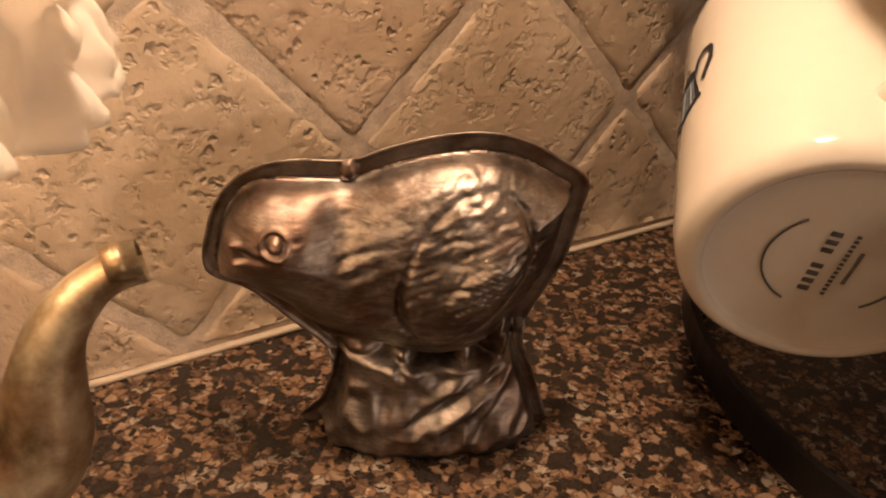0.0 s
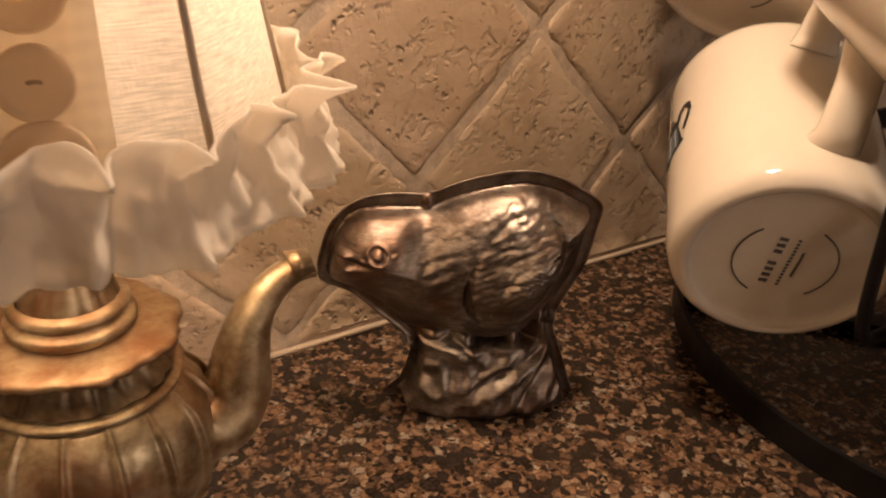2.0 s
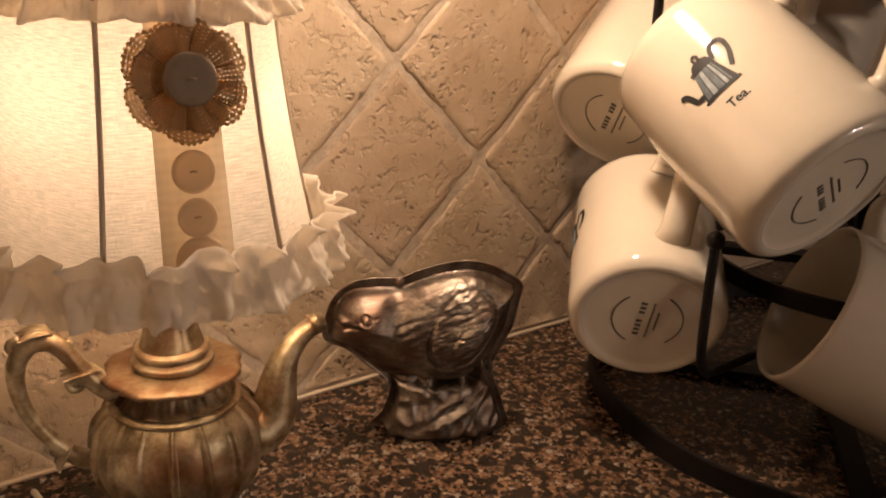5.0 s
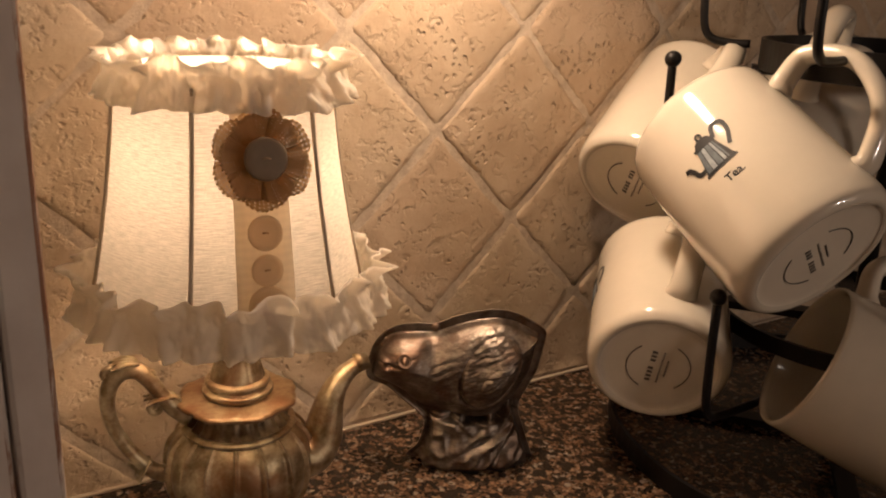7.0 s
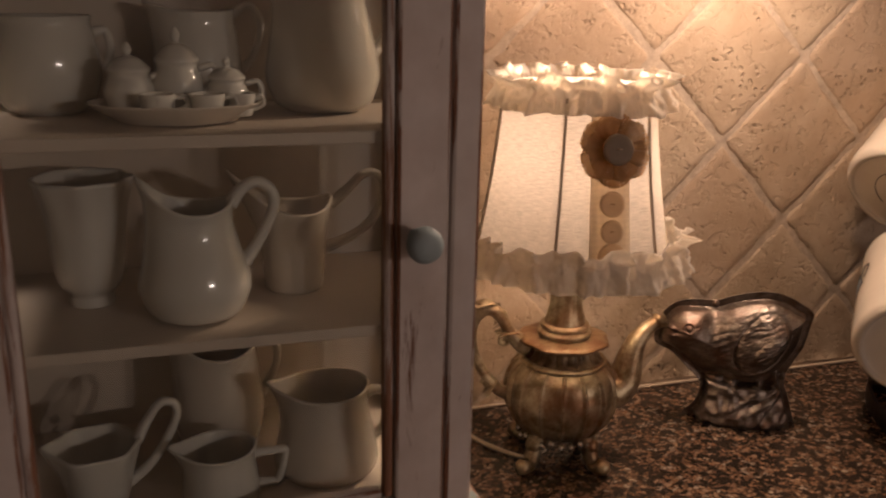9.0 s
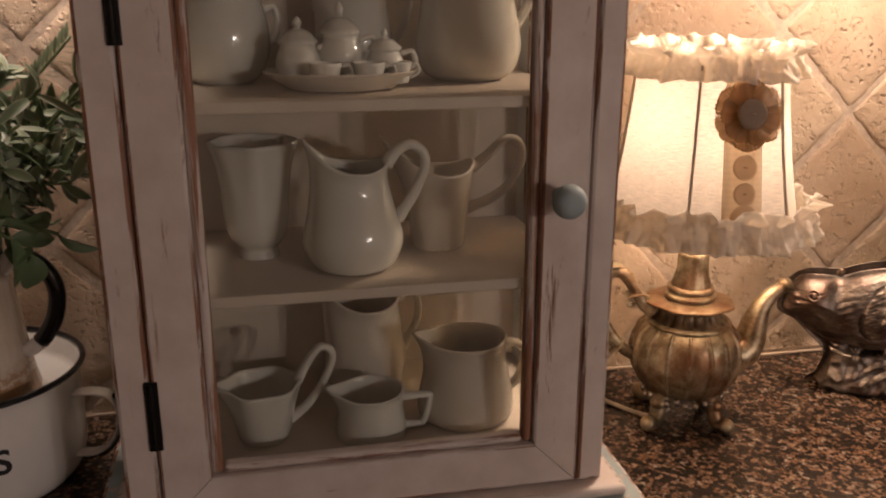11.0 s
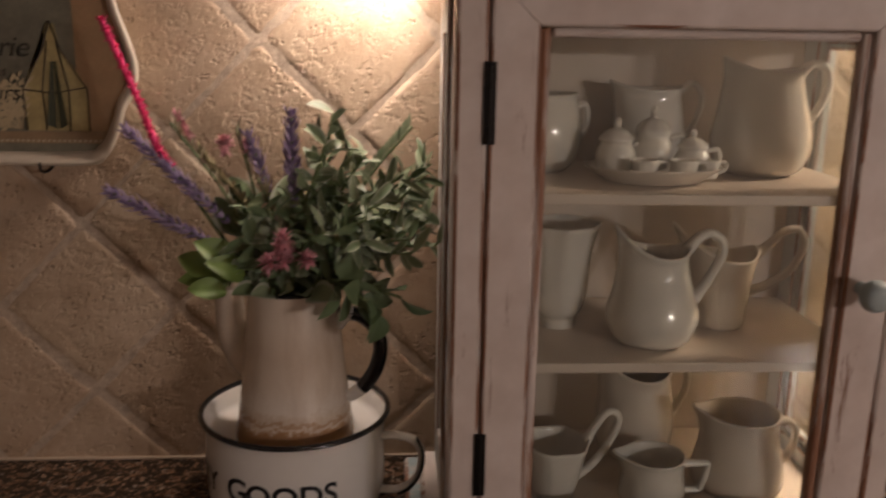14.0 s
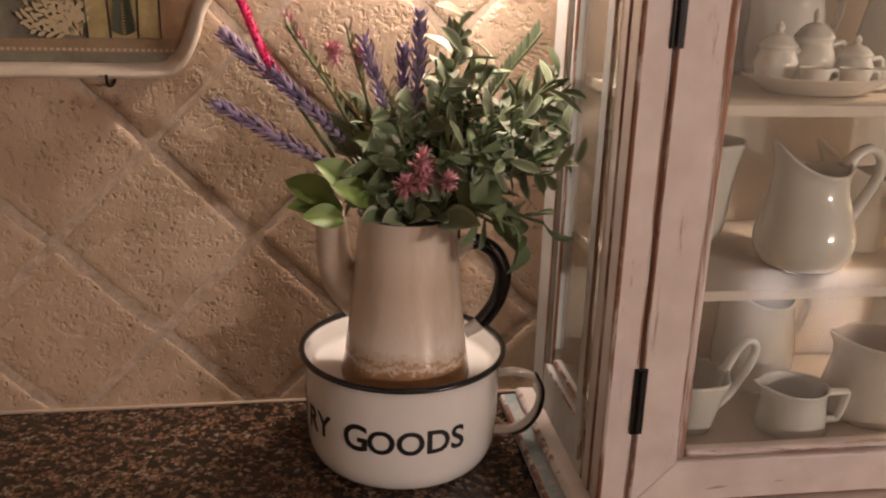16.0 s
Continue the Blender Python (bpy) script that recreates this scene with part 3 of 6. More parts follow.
    for name, material, label in (("relief", TIN, "pressed tin chick on a grassy mound"), ("rim", TIN_RIM, "flat flange in darker tin")):
        bm = sheets[name][0]
        bmesh.ops.remove_doubles(bm, verts=bm.verts, dist=0.0001)
        s = part(name, bm, material, root, label).modifiers.new("thickness", "SOLIDIFY")
        s.thickness, s.offset = 0.0012, -1
    return root


chick_mould()


def leaf(bm, base, direction, length, width, curl, up=(0, 0, 1), fold=0.25, margin=False, rows_n=7):
    """A folded, curling leaf blade, with a pale margin if asked."""
    d = Vector(direction).normalized()
    s = d.cross(Vector(up))
    if s.length < 0.05:
        s = d.cross(Vector((1, 0, 0)))
    s.normalize()
    n = s.cross(d)
    rows = []
    last = rows_n - 1
    for i in range(rows_n):
        t = i / last
        w = width * max(0.0, math.sin(math.pi * min(1, 0.06 + 0.94 * t) ** 1.12)) ** 0.75 * (1 if i < last else 0.06)
        p = Vector(base) + d * length * t - n * curl * length * t * t
        rows.append([bm.verts.new(p + s * w * k + n * fold * w * abs(k)) for k in ((-1, -0.72, 0, 0.72, 1) if margin else (-1, -0.5, 0, 0.5, 1))])
    for A, B in zip(rows, rows[1:]):
        for k in range(4):
            f = bm.faces.new((A[k], A[k + 1], B[k + 1], B[k]))
            f.material_index = 1 if margin and k in (0, 3) else 0


# ---- teapot lamp ----
def teapot_lamp():
    root = thing("table_lamp", pose(-0.0375, -0.098, 0.0), "gold teapot table lamp with ruffled linen shade, lit", "lamp")
    # ribbed body
    flutes = 16

    def ribs(a, i):
        t = abs(math.sin(a * flutes / 2))
        return 0.965 + 0.02 * t + 0.075 * math.exp(-(t / 0.22) ** 2)

    prof = smooth_profile([(0.0, 0.022), (0.016, 0.022), (0.028, 0.026), (0.0382, 0.038), (0.0425, 0.054), (0.0402, 0.070), (0.0340, 0.0785), (0.0305, 0.081)], 5)
    part("body", lathe(prof, 384, wobble=lambda a, i: ribs(a, i) if i > 4 else 1), BRASS, root, "ribbed antique gold teapot body")
    part("collar", lathe(smooth_profile([(0.029, 0.080), (0.0322, 0.081), (0.0326, 0.0827), (0.030, 0.084), (0.028, 0.0835)], 4), 64), BRASS, root)
    part("neck", lathe(smooth_profile([(0.0298, 0.0835), (0.0265, 0.087), (0.0240, 0.092), (0.0250, 0.0968)], 5), 128,
                       wobble=lambda a, i: 1 - 0.11 * (1 - abs(math.sin(a * 10)) ** 0.5)), DARK_GOLD, root, "dark fluted gold neck")
    # scalloped lid plate
    bm = lathe([(0.0, 0.098), (0.02, 0.098), (0.0315, 0.0967), (0.0335, 0.0973), (0.0332, 0.099), (0.031, 0.0997), (0.018, 0.101), (0.0, 0.1015)], 96,
               wobble=lambda a, i: (1 + 0.030 * math.cos(8 * a) + 0.012 * math.sin(23 * a) + 0.010 * math.sin(37 * a + 1)) if 1 < i < 6 else 1)
    part("lid", bm, LIDGOLD, root, "rusty gold scalloped lid plate")
    part("stem_base", lathe(smooth_profile([(0.017, 0.100), (0.0195, 0.102), (0.0198, 0.1045), (0.0175, 0.106), (0.0172, 0.107), (0.0185, 0.1085), (0.0178, 0.1105), (0.0155, 0.1115)], 4), 64), BRASS, root)
    part("stem", lathe(smooth_profile([(0.0155, 0.111), (0.0145, 0.115), (0.0122, 0.124), (0.0118, 0.132), (0.0105, 0.138), (0.0, 0.139)], 4), 96,
                       wobble=lambda a, i: 1 - 0.05 * (1 - abs(math.sin(a * 6)) ** 0.6)), BRASS, root, "fluted gold stem")
    # spout towards the chick
    d = Vector((0.0755, -0.014, 0)).normalized()
    way = [(0.028, 0.056), (0.041, 0.055), (0.0495, 0.064), (0.0525, 0.079), (0.0565, 0.0925), (0.0635, 0.1025), (0.0710, 0.1080), (0.0780, 0.1100)]
    pts = spline([d * x + Vector((0, 0, z)) for x, z in way], 6)
    rad = [p.x for p in spline([(r, 0, 0) for r in (0.0165, 0.0175, 0.0145, 0.0115, 0.0086, 0.0066, 0.0056, 0.0060)], 6)]
    bm = tube(pts, rad, 20, side_hint=(0, 1, 0), flat=0.85)
    for f in [f for f in bm.faces if len(f.verts) > 4 and f.calc_center_median().z > 0.1]:
        bmesh.ops.inset_individual(bm, faces=[f], thickness=0.0014)
        bmesh.ops.translate(bm, verts=f.verts, vec=-d * 0.008)
    part("spout", bm, BRASS, root, "curved gold spout")
    # scrolled handle
    way = [(-0.028, 0.089), (-0.036, 0.096), (-0.043, 0.106), (-0.049, 0.116), (-0.055, 0.1215), (-0.063, 0.121), (-0.069, 0.113), (-0.0705, 0.100), (-0.067, 0.085), (-0.059, 0.070),
           (-0.049, 0.058), (-0.038, 0.053), (-0.032, 0.052)]
    pts = spline([d * x + Vector((0, 0, z)) for x, z in way], 6)
    rad = [p.x for p in spline([(r, 0, 0) for r in (0.0056, 0.0050, 0.0042, 0.0046, 0.0050, 0.0050, 0.0046, 0.0040, 0.0038, 0.0040, 0.0046, 0.0056, 0.0065)], 6)]
    part("handle", tube(pts, rad, 14, side_hint=(0, 1, 0)), BRASS, root, "scrolled gold handle")
    for x, z, r, s in ((-0.045, 0.099, 0.0050, 1), (-0.049, 0.119, 0.0036, 1), (-0.0685, 0.1225, 0.0042, 1), (-0.057, 0.0655, 0.0044, -1), (-0.036, 0.101, 0.0040, -1)):
        spiral = [d * (x + r * (1 - k / 26) * math.cos(k * 0.45) * s) + Vector((0, 0, z + r * (1 - k / 26) * math.sin(k * 0.45) - 0.002)) for k in range(22)]
        part("scroll", tube(spiral, 0.0019, 8, side_hint=(0, 1, 0)), BRASS, root)
    for x, z, l in ((-0.034, 0.103, 0.016), (-0.053, 0.126, 0.014), (-0.050, 0.066, 0.014)):
        bm = bmesh.new()
        for k in (-1, 0, 1):
            leaf(bm, d * x + Vector((0, 0.0022 * k, z)), -d * 0.9 + Vector((0, 0.25 * k, 0.45 if z > 0.08 else -0.5)), l, 0.0030, 0.5)
        part("leaf_scroll", bm, BRASS, root).modifiers.new("thickness", "SOLIDIFY").thickness = 0.0012
    # feet and glass beads
    for k in range(4):
        a = radians(-30 + 90 * k) - 0.55
        c, s = math.cos(a), math.sin(a)
        pts = spline([(0.018 * c, 0.018 * s, 0.024), (0.027 * c, 0.027 * s, 0.021), (0.031 * c, 0.031 * s, 0.012), (0.034 * c, 0.034 * s, 0.005), (0.041 * c, 0.041 * s, 0.0048)], 4)
        bm = tube(pts, [0.0078] * 5 + [0.0060] * 6 + [0.0052] * 6, 12)
        ball((0.042 * c, 0.042 * s, 0.0062), 0.0062, bm, 14)
        ball((0.030 * c, 0.030 * s, 0.0200), 0.0066, bm, 12)
        part("foot", bm, BRASS, root)
    for k in range(26):
        a = 2 * math.pi * k / 26
        bm = ball((0.0305 * math.cos(a), 0.0305 * math.sin(a), 0.0225 + 0.0015 * math.sin(k * 2.3)), 0.0026, None, 8, (1, 1, 1.4))
        part("bead", bm, CRYSTAL, root)
    # shade: eight tapered panels, leaning a little
    lean = Matrix.Translation((-0.006, -0.017, 0)) @ Matrix(((1, 0, 0.02, -0.0035), (0, 1, 0.06, -0.0105), (0, 0, 1, 0), (0, 0, 0, 1)))
    zb, zt, rb, rt, n = 0.166, 0.287, 0.0720, 0.0540, 6
    turn = radians(-125.7)
    bm = bmesh.new()
    uv = bm.loops.layers.uv.new("uv")
    cols = n * 8

    def rim(k, r):
        a = turn + 2 * math.pi * k / cols
        b = (a - turn) % (2 * math.pi / n) - math.pi / n
        q = r * (0.45 + 0.55 * math.cos(math.pi / n) / math.cos(b))
        return q * math.cos(a), q * math.sin(a)

    rows = 10
    V = []
    for j in range(rows + 1):
        t = j / rows
        r = rb + (rt - rb) * t - 0.0022 * math.sin(math.pi * t)
        V.append([bm.verts.new((*rim(k, r), zb + (zt - zb) * t)) for k in range(cols)])
    for j in range(rows):
        for k in range(cols):
            f = bm.faces.new((V[j][k], V[j][(k + 1) % cols], V[j + 1][(k + 1) % cols], V[j + 1][k]))
            for lp, (x, y) in zip(f.loops, ((k, j), (k + 1, j), (k + 1, j + 1), (k, j + 1))):
                lp[uv].uv = (x / cols * 0.45 * 2, y / rows * 0.12 * 2)
    shade = part("shade", moved(bm, lean), LINEN, root, "cream linen panelled shade, glowing")
    for i in range(n):
        k = i * 8
        pts = [lean @ Vector((*rim(k, rb + (rt - rb) * t - 0.0022 * math.sin(math.pi * t) + 0.0004), zb + (zt - zb) * t)) for t in (0, 0.25, 0.5, 0.75, 1)]
        part("seam", tube(pts, 0.0011, 6), SEAM, shade)

    def ruffle(r0, z0, r1, z1, waves, seed, depth, name):
        """A gathered strip sewn on along one edge."""
        bm = bmesh.new()
        uv = bm.loops.layers.uv.new("uv")
        m, rows = 560, 16
        V = []
        for j in range(rows + 1):
            t = j / rows
            ring = []
            for k in range(m):
                a = 2 * math.pi * k / m
                q = Vector((math.cos(a) * 2.2, math.sin(a) * 2.2, seed))
                g = a * waves + 4.0 * noise.noise(q * 1.2) + 2.4 * noise.noise(q * 3.1) + 0.9 * math.sin(3 * t + 5 * a)
                big = 0.75 + 0.8 * noise.noise(q * 2 + Vector((0, 0, 5)))
                away = (0.30 - t) / 0.30 * 1.25 if t < 0.30 else (t - 0.30) / 0.70 * 0.72
                amp = depth * (0.10 + 0.95 * away ** 0.8) * big
                r = r0 + (r1 - r0) * t + amp * (math.sin(g) + 0.35 * math.sin(2.3 * g + 1)) + 0.0045 * away
                r += 0.0030 * noise.noise(q * 5 + Vector((0, 0, 4 * t))) + 0.0016 * noise.noise(q * 12 + Vector((0, 0, 7 * t))) + 0.0006 * noise.noise(q * 26 + Vector((0, 0, 9 * t)))
                z = z0 + (z1 - z0) * t + 0.0022 * noise.noise(q * 4 + Vector((9, 0, 0))) * away + 0.0022 * noise.noise(q * 2.1 + Vector((0, 4, 0)))
                z += (0.32 if t < 0.3 else -0.10) * amp * math.cos(g + 0.8)
                a2 = a + 0.035 * math.cos(g) * away * depth / 0.006 * 0.9
                ring.append(bm.verts.new((r * math.cos(a2), r * math.sin(a2), z)))
            V.append(ring)
        for j in range(rows):
            for k in range(m):
                f = bm.faces.new((V[j][k], V[j][(k + 1) % m], V[j + 1][(k + 1) % m], V[j + 1][k]))
                for lp, (x, y) in zip(f.loops, ((k, j), (k + 1, j), (k + 1, j + 1), (k, j + 1))):
                    lp[uv].uv = (x / m, y / rows * 0.05)
        ob = part("ruffle", moved(bm, lean), RUFFLE, shade, name)
        s = ob.modifiers.new("thickness", "SOLIDIFY")
        s.thickness = 0.0007

    ruffle(0.0725, 0.1890, 0.0765, 0.1640, 19, 1.0, 0.0048, "gathered off-white linen bottom ruffle")
    ruffle(0.0545, 0.2945, 0.0585, 0.2725, 14, 6.0, 0.0050, "gathered off-white linen top ruffle")
    # tape, buttons, burlap flower on the panel that faces the room
    kc = radians(-95.5)

    def on_shade(z, out=0.0):
        t = (z - zb) / (zt - zb)
        r = (rb + (rt - rb) * t) * (0.45 + 0.55 * math.cos(math.pi / n)) * 1.012 + out
        return lean @ Vector((r * math.cos(kc), r * math.sin(kc), z))

    up = (on_shade(0.26) - on_shade(0.19)).normalized()
    side = Vector((-math.sin(kc), math.cos(kc), 0))
    outw = side.cross(up).normalized()
    if outw.dot(Vector((math.cos(kc), math.sin(kc), 0))) < 0:
        outw = -outw
    bm = bmesh.new()
    uv = bm.loops.layers.uv.new("uv")
    strip = [[bm.verts.new(on_shade(zb + 0.006 + 0.112 * j / 12, 0.0014 - 0.0016 * abs(i - 2) / 2) + side * 0.0064 * (i - 2) * (1.10 - 0.16 * j / 12)) for i in range(5)] for j in range(13)]
    for j in range(12):
        for i in range(4):
            f = bm.faces.new((strip[j][i], strip[j][i + 1], strip[j + 1][i + 1], strip[j + 1][i]))
            for lp, (x, y) in zip(f.loops, ((i, j), (i + 1, j), (i + 1, j + 1), (i, j + 1))):
                lp[uv].uv = (x * 0.005, y * 0.01)
    tape = part("ribbon", bm, TWILL, shade, "tan twill ribbon")
    tape.modifiers.new("thickness", "SOLIDIFY").thickness = 0.0006
    for z, r in ((0.2185, 0.0083), (0.2015, 0.0076), (0.1850, 0.0098)):
        bm = lathe([(0, 0.0016), (r * 0.55, 0.0015), (r * 0.7, 0.0019), (r * 0.92, 0.0022), (r, 0.0014), (r * 0.95, 0.0)], 32)
        m = frame_from(on_shade(z, 0.0022), outw, up)
        part("button", moved(bm, m), BUTTON_TAN, shade, "flat sewn tan button")
        bm = tube([(0, -0.0013, 0.0016), (0.0003, 0, 0.0022), (0, 0.0013, 0.0016)], 0.0004, 6)
        part("thread", moved(bm, m), THREAD, shade)
    bm = bmesh.new()
    uv = bm.loops.layers.uv.new("uv")
    centre = on_shade(0.2520, 0.003)
    m = frame_from(centre, outw, up)
    for layer, (R, lift, seed) in enumerate(((0.0240, 0.0, 1), (0.0205, 0.0035, 2))):
        for p_ in range(6):
            a0 = 2 * math.pi * (p_ + 0.37 * layer) / 6
            G = []
            for i in range(9):
                row = []
                for j in range(7):
                    u, w = i / 8, (j / 6 - 0.5) * 2
                    r = R * (0.15 + 0.85 * u) * (1 - 0.12 * w * w * u)
                    a = a0 + w * (0.56 - 0.06 * u)
                    z = lift + 0.0045 * u * u + 0.0016 * math.sin(w * 5 + p_ + layer) * u - 0.001 * w * w
                    row.append(bm.verts.new((r * math.cos(a), r * math.sin(a), z)))
                G.append(row)
            for i in range(8):
                for j in range(6):
                    f = bm.faces.new((G[i][j], G[i + 1][j], G[i + 1][j + 1], G[i][j + 1]))
                    for lp, (x, y) in zip(f.loops, ((i, j), (i + 1, j), (i + 1, j + 1), (i, j + 1))):
                        lp[uv].uv = (x * 0.008, y * 0.008)
    flower = part("flower", moved(bm, m), BURLAP, shade, "frayed brown burlap flower")
    flower.modifiers.new("thickness", "SOLIDIFY").thickness = 0.0008
    bm = lathe([(0, 0.0030), (0.0060, 0.0030), (0.0088, 0.0029), (0.0099, 0.0022), (0.0100, 0.0010), (0.009, 0.0)], 36)
    part("button", moved(bm, m @ pose(0, 0, 0.0075)), BUTTON, shade, "large grey-tan flower button")
    part("thread", moved(tube([(0, -0.0018, 0.0028), (0.0004, 0, 0.0036), (0, 0.0018, 0.0028)], 0.0005, 6), m @ pose(0, 0, 0.0075)), THREAD, shade)
    # shade carrier, bulb, and an unseen cup added to block the bulb's downward light
    bm = bmesh.new()
    for k in range(3):
        a = 2.1 * k + 1.2
        tube([lean @ Vector((0.004 * math.cos(a), 0.004 * math.sin(a), zt - 0.008)), lean @ Vector((0.049 * math.cos(a), 0.049 * math.sin(a), zt - 0.004))], 0.0011, 6, bm)
    part("carrier", bm, BRASS, root)
    part("bulb_shield", lathe(smooth_profile([(0.0, 0.200), (0.012, 0.201), (0.0225, 0.207), (0.0230, 0.208), (0.012, 0.2035), (0.0, 0.203)], 3), 40), BRASS, root)
    bm = lathe(smooth_profile([(0.0, 0.262), (0.009, 0.257), (0.0135, 0.245), (0.0115, 0.225), (0.008, 0.205), (0.0065, 0.18), (0.0065, 0.136)], 4), 32)
    g, nt, p = mat("bulb_glow")
    p.inputs["Emission Color"].default_value = (1.0, 0.66, 0.36, 1)
    p.inputs["Emission Strength"].default_value = 12.0
    bulb = part("bulb", bm, g, root, "lit warm bulb")
    bulb.visible_shadow = False
    return root


teapot_lamp()
cord = obj("power_cord", tube(spline([(-0.050, -0.104, 0.010), (-0.063, -0.099, 0.002), (-0.081, -0.080, 0.002), (-0.093, -0.056, 0.002), (-0.098, -0.024, 0.002)], 8), 0.0018, 8), WIRE)
tagged(cord, "thin clear lamp cord lying on granite behind lamp", "cord")


# ---- curio cabinet ----
def curio_cabinet():
    X0, X1, Y0, Y1 = -0.447, -0.146, -0.200, -0.030
    root = thing("curio_cabinet", pose(0, 0, 0), "small distressed white glass-door curio cabinet on granite", "cabinet")
    P2 = [PAINT, WORN]
    C2 = [SIDE_PAINT, WORN]
    H2 = [PAINT_H, WORN_H]
    B2 = [BLUEPAINT, WORN]
    part("base_board", box(X0 - 0.026, X1 + 0.026, -0.226, Y1 + 0.006, 0.0, 0.009, 0.003), B2, root, "rubbed duck-egg blue plinth", False)
    part("base_moulding", box(X0 - 0.014, X1 + 0.014, -0.213, Y1 + 0.003, 0.009, 0.016, 0.0035, 3), H2, root, "", False)
    part("top_board", box(X0 - 0.030, X1 + 0.030, -0.230, Y1 + 0.006, 0.412, 0.430, 0.007, 3), [BLUEPAINT, BLUEPAINT], root, "grey-blue painted top board", False)
    part("top_moulding", box(X0 - 0.010, X1 + 0.010, -0.210, Y1 + 0.003, 0.403, 0.412, 0.003, 2), H2, root, "", False)
    for x0, x1 in ((X0, -0.4275), (-0.1635, X1)):
        part("post", box(x0, x1, Y0, -0.182, 0.016, 0.403, 0.0024), P2, root, "", False)
    part("back_panel", box(X0 + 0.016, X1 - 0.016, Y1 - 0.008, Y1, 0.016, 0.403), INSIDE, root, "plain cream back panel", False)
    for z, nm in ((0.036, "floor_board"), (0.1535, "shelf"), (0.2665, "shelf")):
        part(nm, box(X0 + 0.017, X1 - 0.017, -0.1885 if nm == "shelf" else -0.181, Y1 - 0.009, z - 0.0025, z + 0.0045, 0.0009), [INSIDE, INSIDE], root, "", False)
    # glazed sides: stiles, rails, stepped moulding, pane
    for s, x in ((1, X0), (-1, X1)):
        def side(y0, y1, z0, z1, a, b, bev=0.0012):
            return box(min(x + s * a, x + s * b), max(x + s * a, x + s * b), y0, y1, z0, z1, bev)
        part("side_frame", side(-0.0595, Y1, 0.016, 0.403, 0.0, 0.016), C2, root, "", False)
        part("side_stile", side(-0.181, -0.166, 0.016, 0.403, 0.0, 0.016, 0.002), P2, root, "", False)
        part("side_rail", side(-0.165, -0.0605, 0.016, 0.052, 0.0, 0.016), C2, root, "", False)
        part("side_rail", side(-0.165, -0.0605, 0.367, 0.403, 0.0, 0.016), C2, root, "", False)
        part("side_batten", side(-0.1645, -0.1515, 0.030, 0.400, -0.003, -0.0003), C2, root, "cool white batten beside the glass", False)
        for y0, y1, z0, z1 in ((-0.1655, -0.158, 0.0525, 0.3665), (-0.0675, -0.060, 0.0525, 0.3665), (-0.157, -0.0685, 0.0525, 0.059), (-0.157, -0.0685, 0.360, 0.3665)):
            part("side_bead", side(y0, y1, z0, z1, 0.004, 0.012, 0.002), C2, root, "", False)
        pane = part("pane", side(-0.160, -0.066, 0.056, 0.3635, 0.0075, 0.0095, 0), GLASS, root, "clear side glass", False)
        pane.visible_shadow = False
    # door
    def mitred(corners):
        """A frame member with angled ends."""
        bm = bmesh.new()
        front = [bm.verts.new((x, Y0 - 0.0005, z)) for x, z in corners]
        back = [bm.verts.new((x, -0.1825, z)) for x, z in corners]
        bm.faces.new(front)
        bm.faces.new(back[::-1])
        for k in range(4):
            bm.faces.new((front[k], back[k], back[(k + 1) % 4], front[(k + 1) % 4]))
        bmesh.ops.recalc_face_normals(bm, faces=bm.faces)
        # long edges are rubbed round; the mitred ends stay tight
        square = [e for e in bm.edges if sum(abs(c) > 1e-5 for c in e.verts[0].co - e.verts[1].co) == 1 and abs(e.verts[0].co.y - e.verts[1].co.y) < 1e-5]
        for f in bmesh.ops.bevel(bm, geom=square, offset=0.0019, segments=2, affect="EDGES", profile=0.5)["faces"]:
            f.material_index = 1
        return bm

    xo, xi, zo, zi, g = (-0.4265, -0.1645), (-0.3968, -0.1947), (0.0175, 0.4015), (0.0475, 0.3725), 0.0003
    door = part("door", mitred([(xo[0], zo[0] + g), (xi[0], zi[0] + g), (xi[0], zi[1] - g), (xo[0], zo[1] - g)]), P2, root, "distressed white glazed door", False)
    part("door_stile", mitred([(xo[1], zo[0] + g), (xi[1], zi[0] + g), (xi[1], zi[1] - g), (xo[1], zo[1] - g)]), P2, door, "", False)
    for k in (0, 1):
        part("door_rail", mitred([(xo[0] + g, zo[k]), (xo[1] - g, zo[k]), (xi[1] - g, zi[k]), (xi[0] + g, zi[k])]), H2, door, "", False)
    for b in ((-0.3968, -0.3905, 0.0478, 0.3722), (-0.2010, -0.1948, 0.0478, 0.3722)):
        part("door_bead", box(b[0], b[1], -0.1975, -0.187, b[2], b[3], 0.0028, 3), [BEAD, BEAD], door, "", False)
    for b in ((-0.3900, -0.2015, 0.0478, 0.0535), (-0.3900, -0.2015, 0.3665, 0.3722)):
        part("door_bead", box(b[0], b[1], -0.1975, -0.187, b[2], b[3], 0.0028, 3), H2, door, "", False)
    pane = part("pane", box(-0.3935, -0.1985, -0.1915, -0.1895, 0.0505, 0.3695), GLASS, door, "clear door glass", False)
    pane.visible_shadow = False
    for z0, z1 in ((0.303, 0.352), (0.070, 0.114)):
        bm = box(-0.4305, -0.4228, -0.2018, -0.1995, z0, z1, 0.0004)
        tube([(-0.427, -0.2022, z0 + 0.001), (-0.427, -0.2022, z1 - 0.001)], 0.0015, 10, bm)
        part("hinge", bm, IRON, door, "black iron hinge", False)
    bm = lathe(smooth_profile([(0.0042, 0.0), (0.0040, 0.006), (0.0062, 0.011), (0.0098, 0.0165), (0.0100, 0.0215), (0.0078, 0.0255), (0.004, 0.0272), (0.0, 0.0275)], 4), 36)
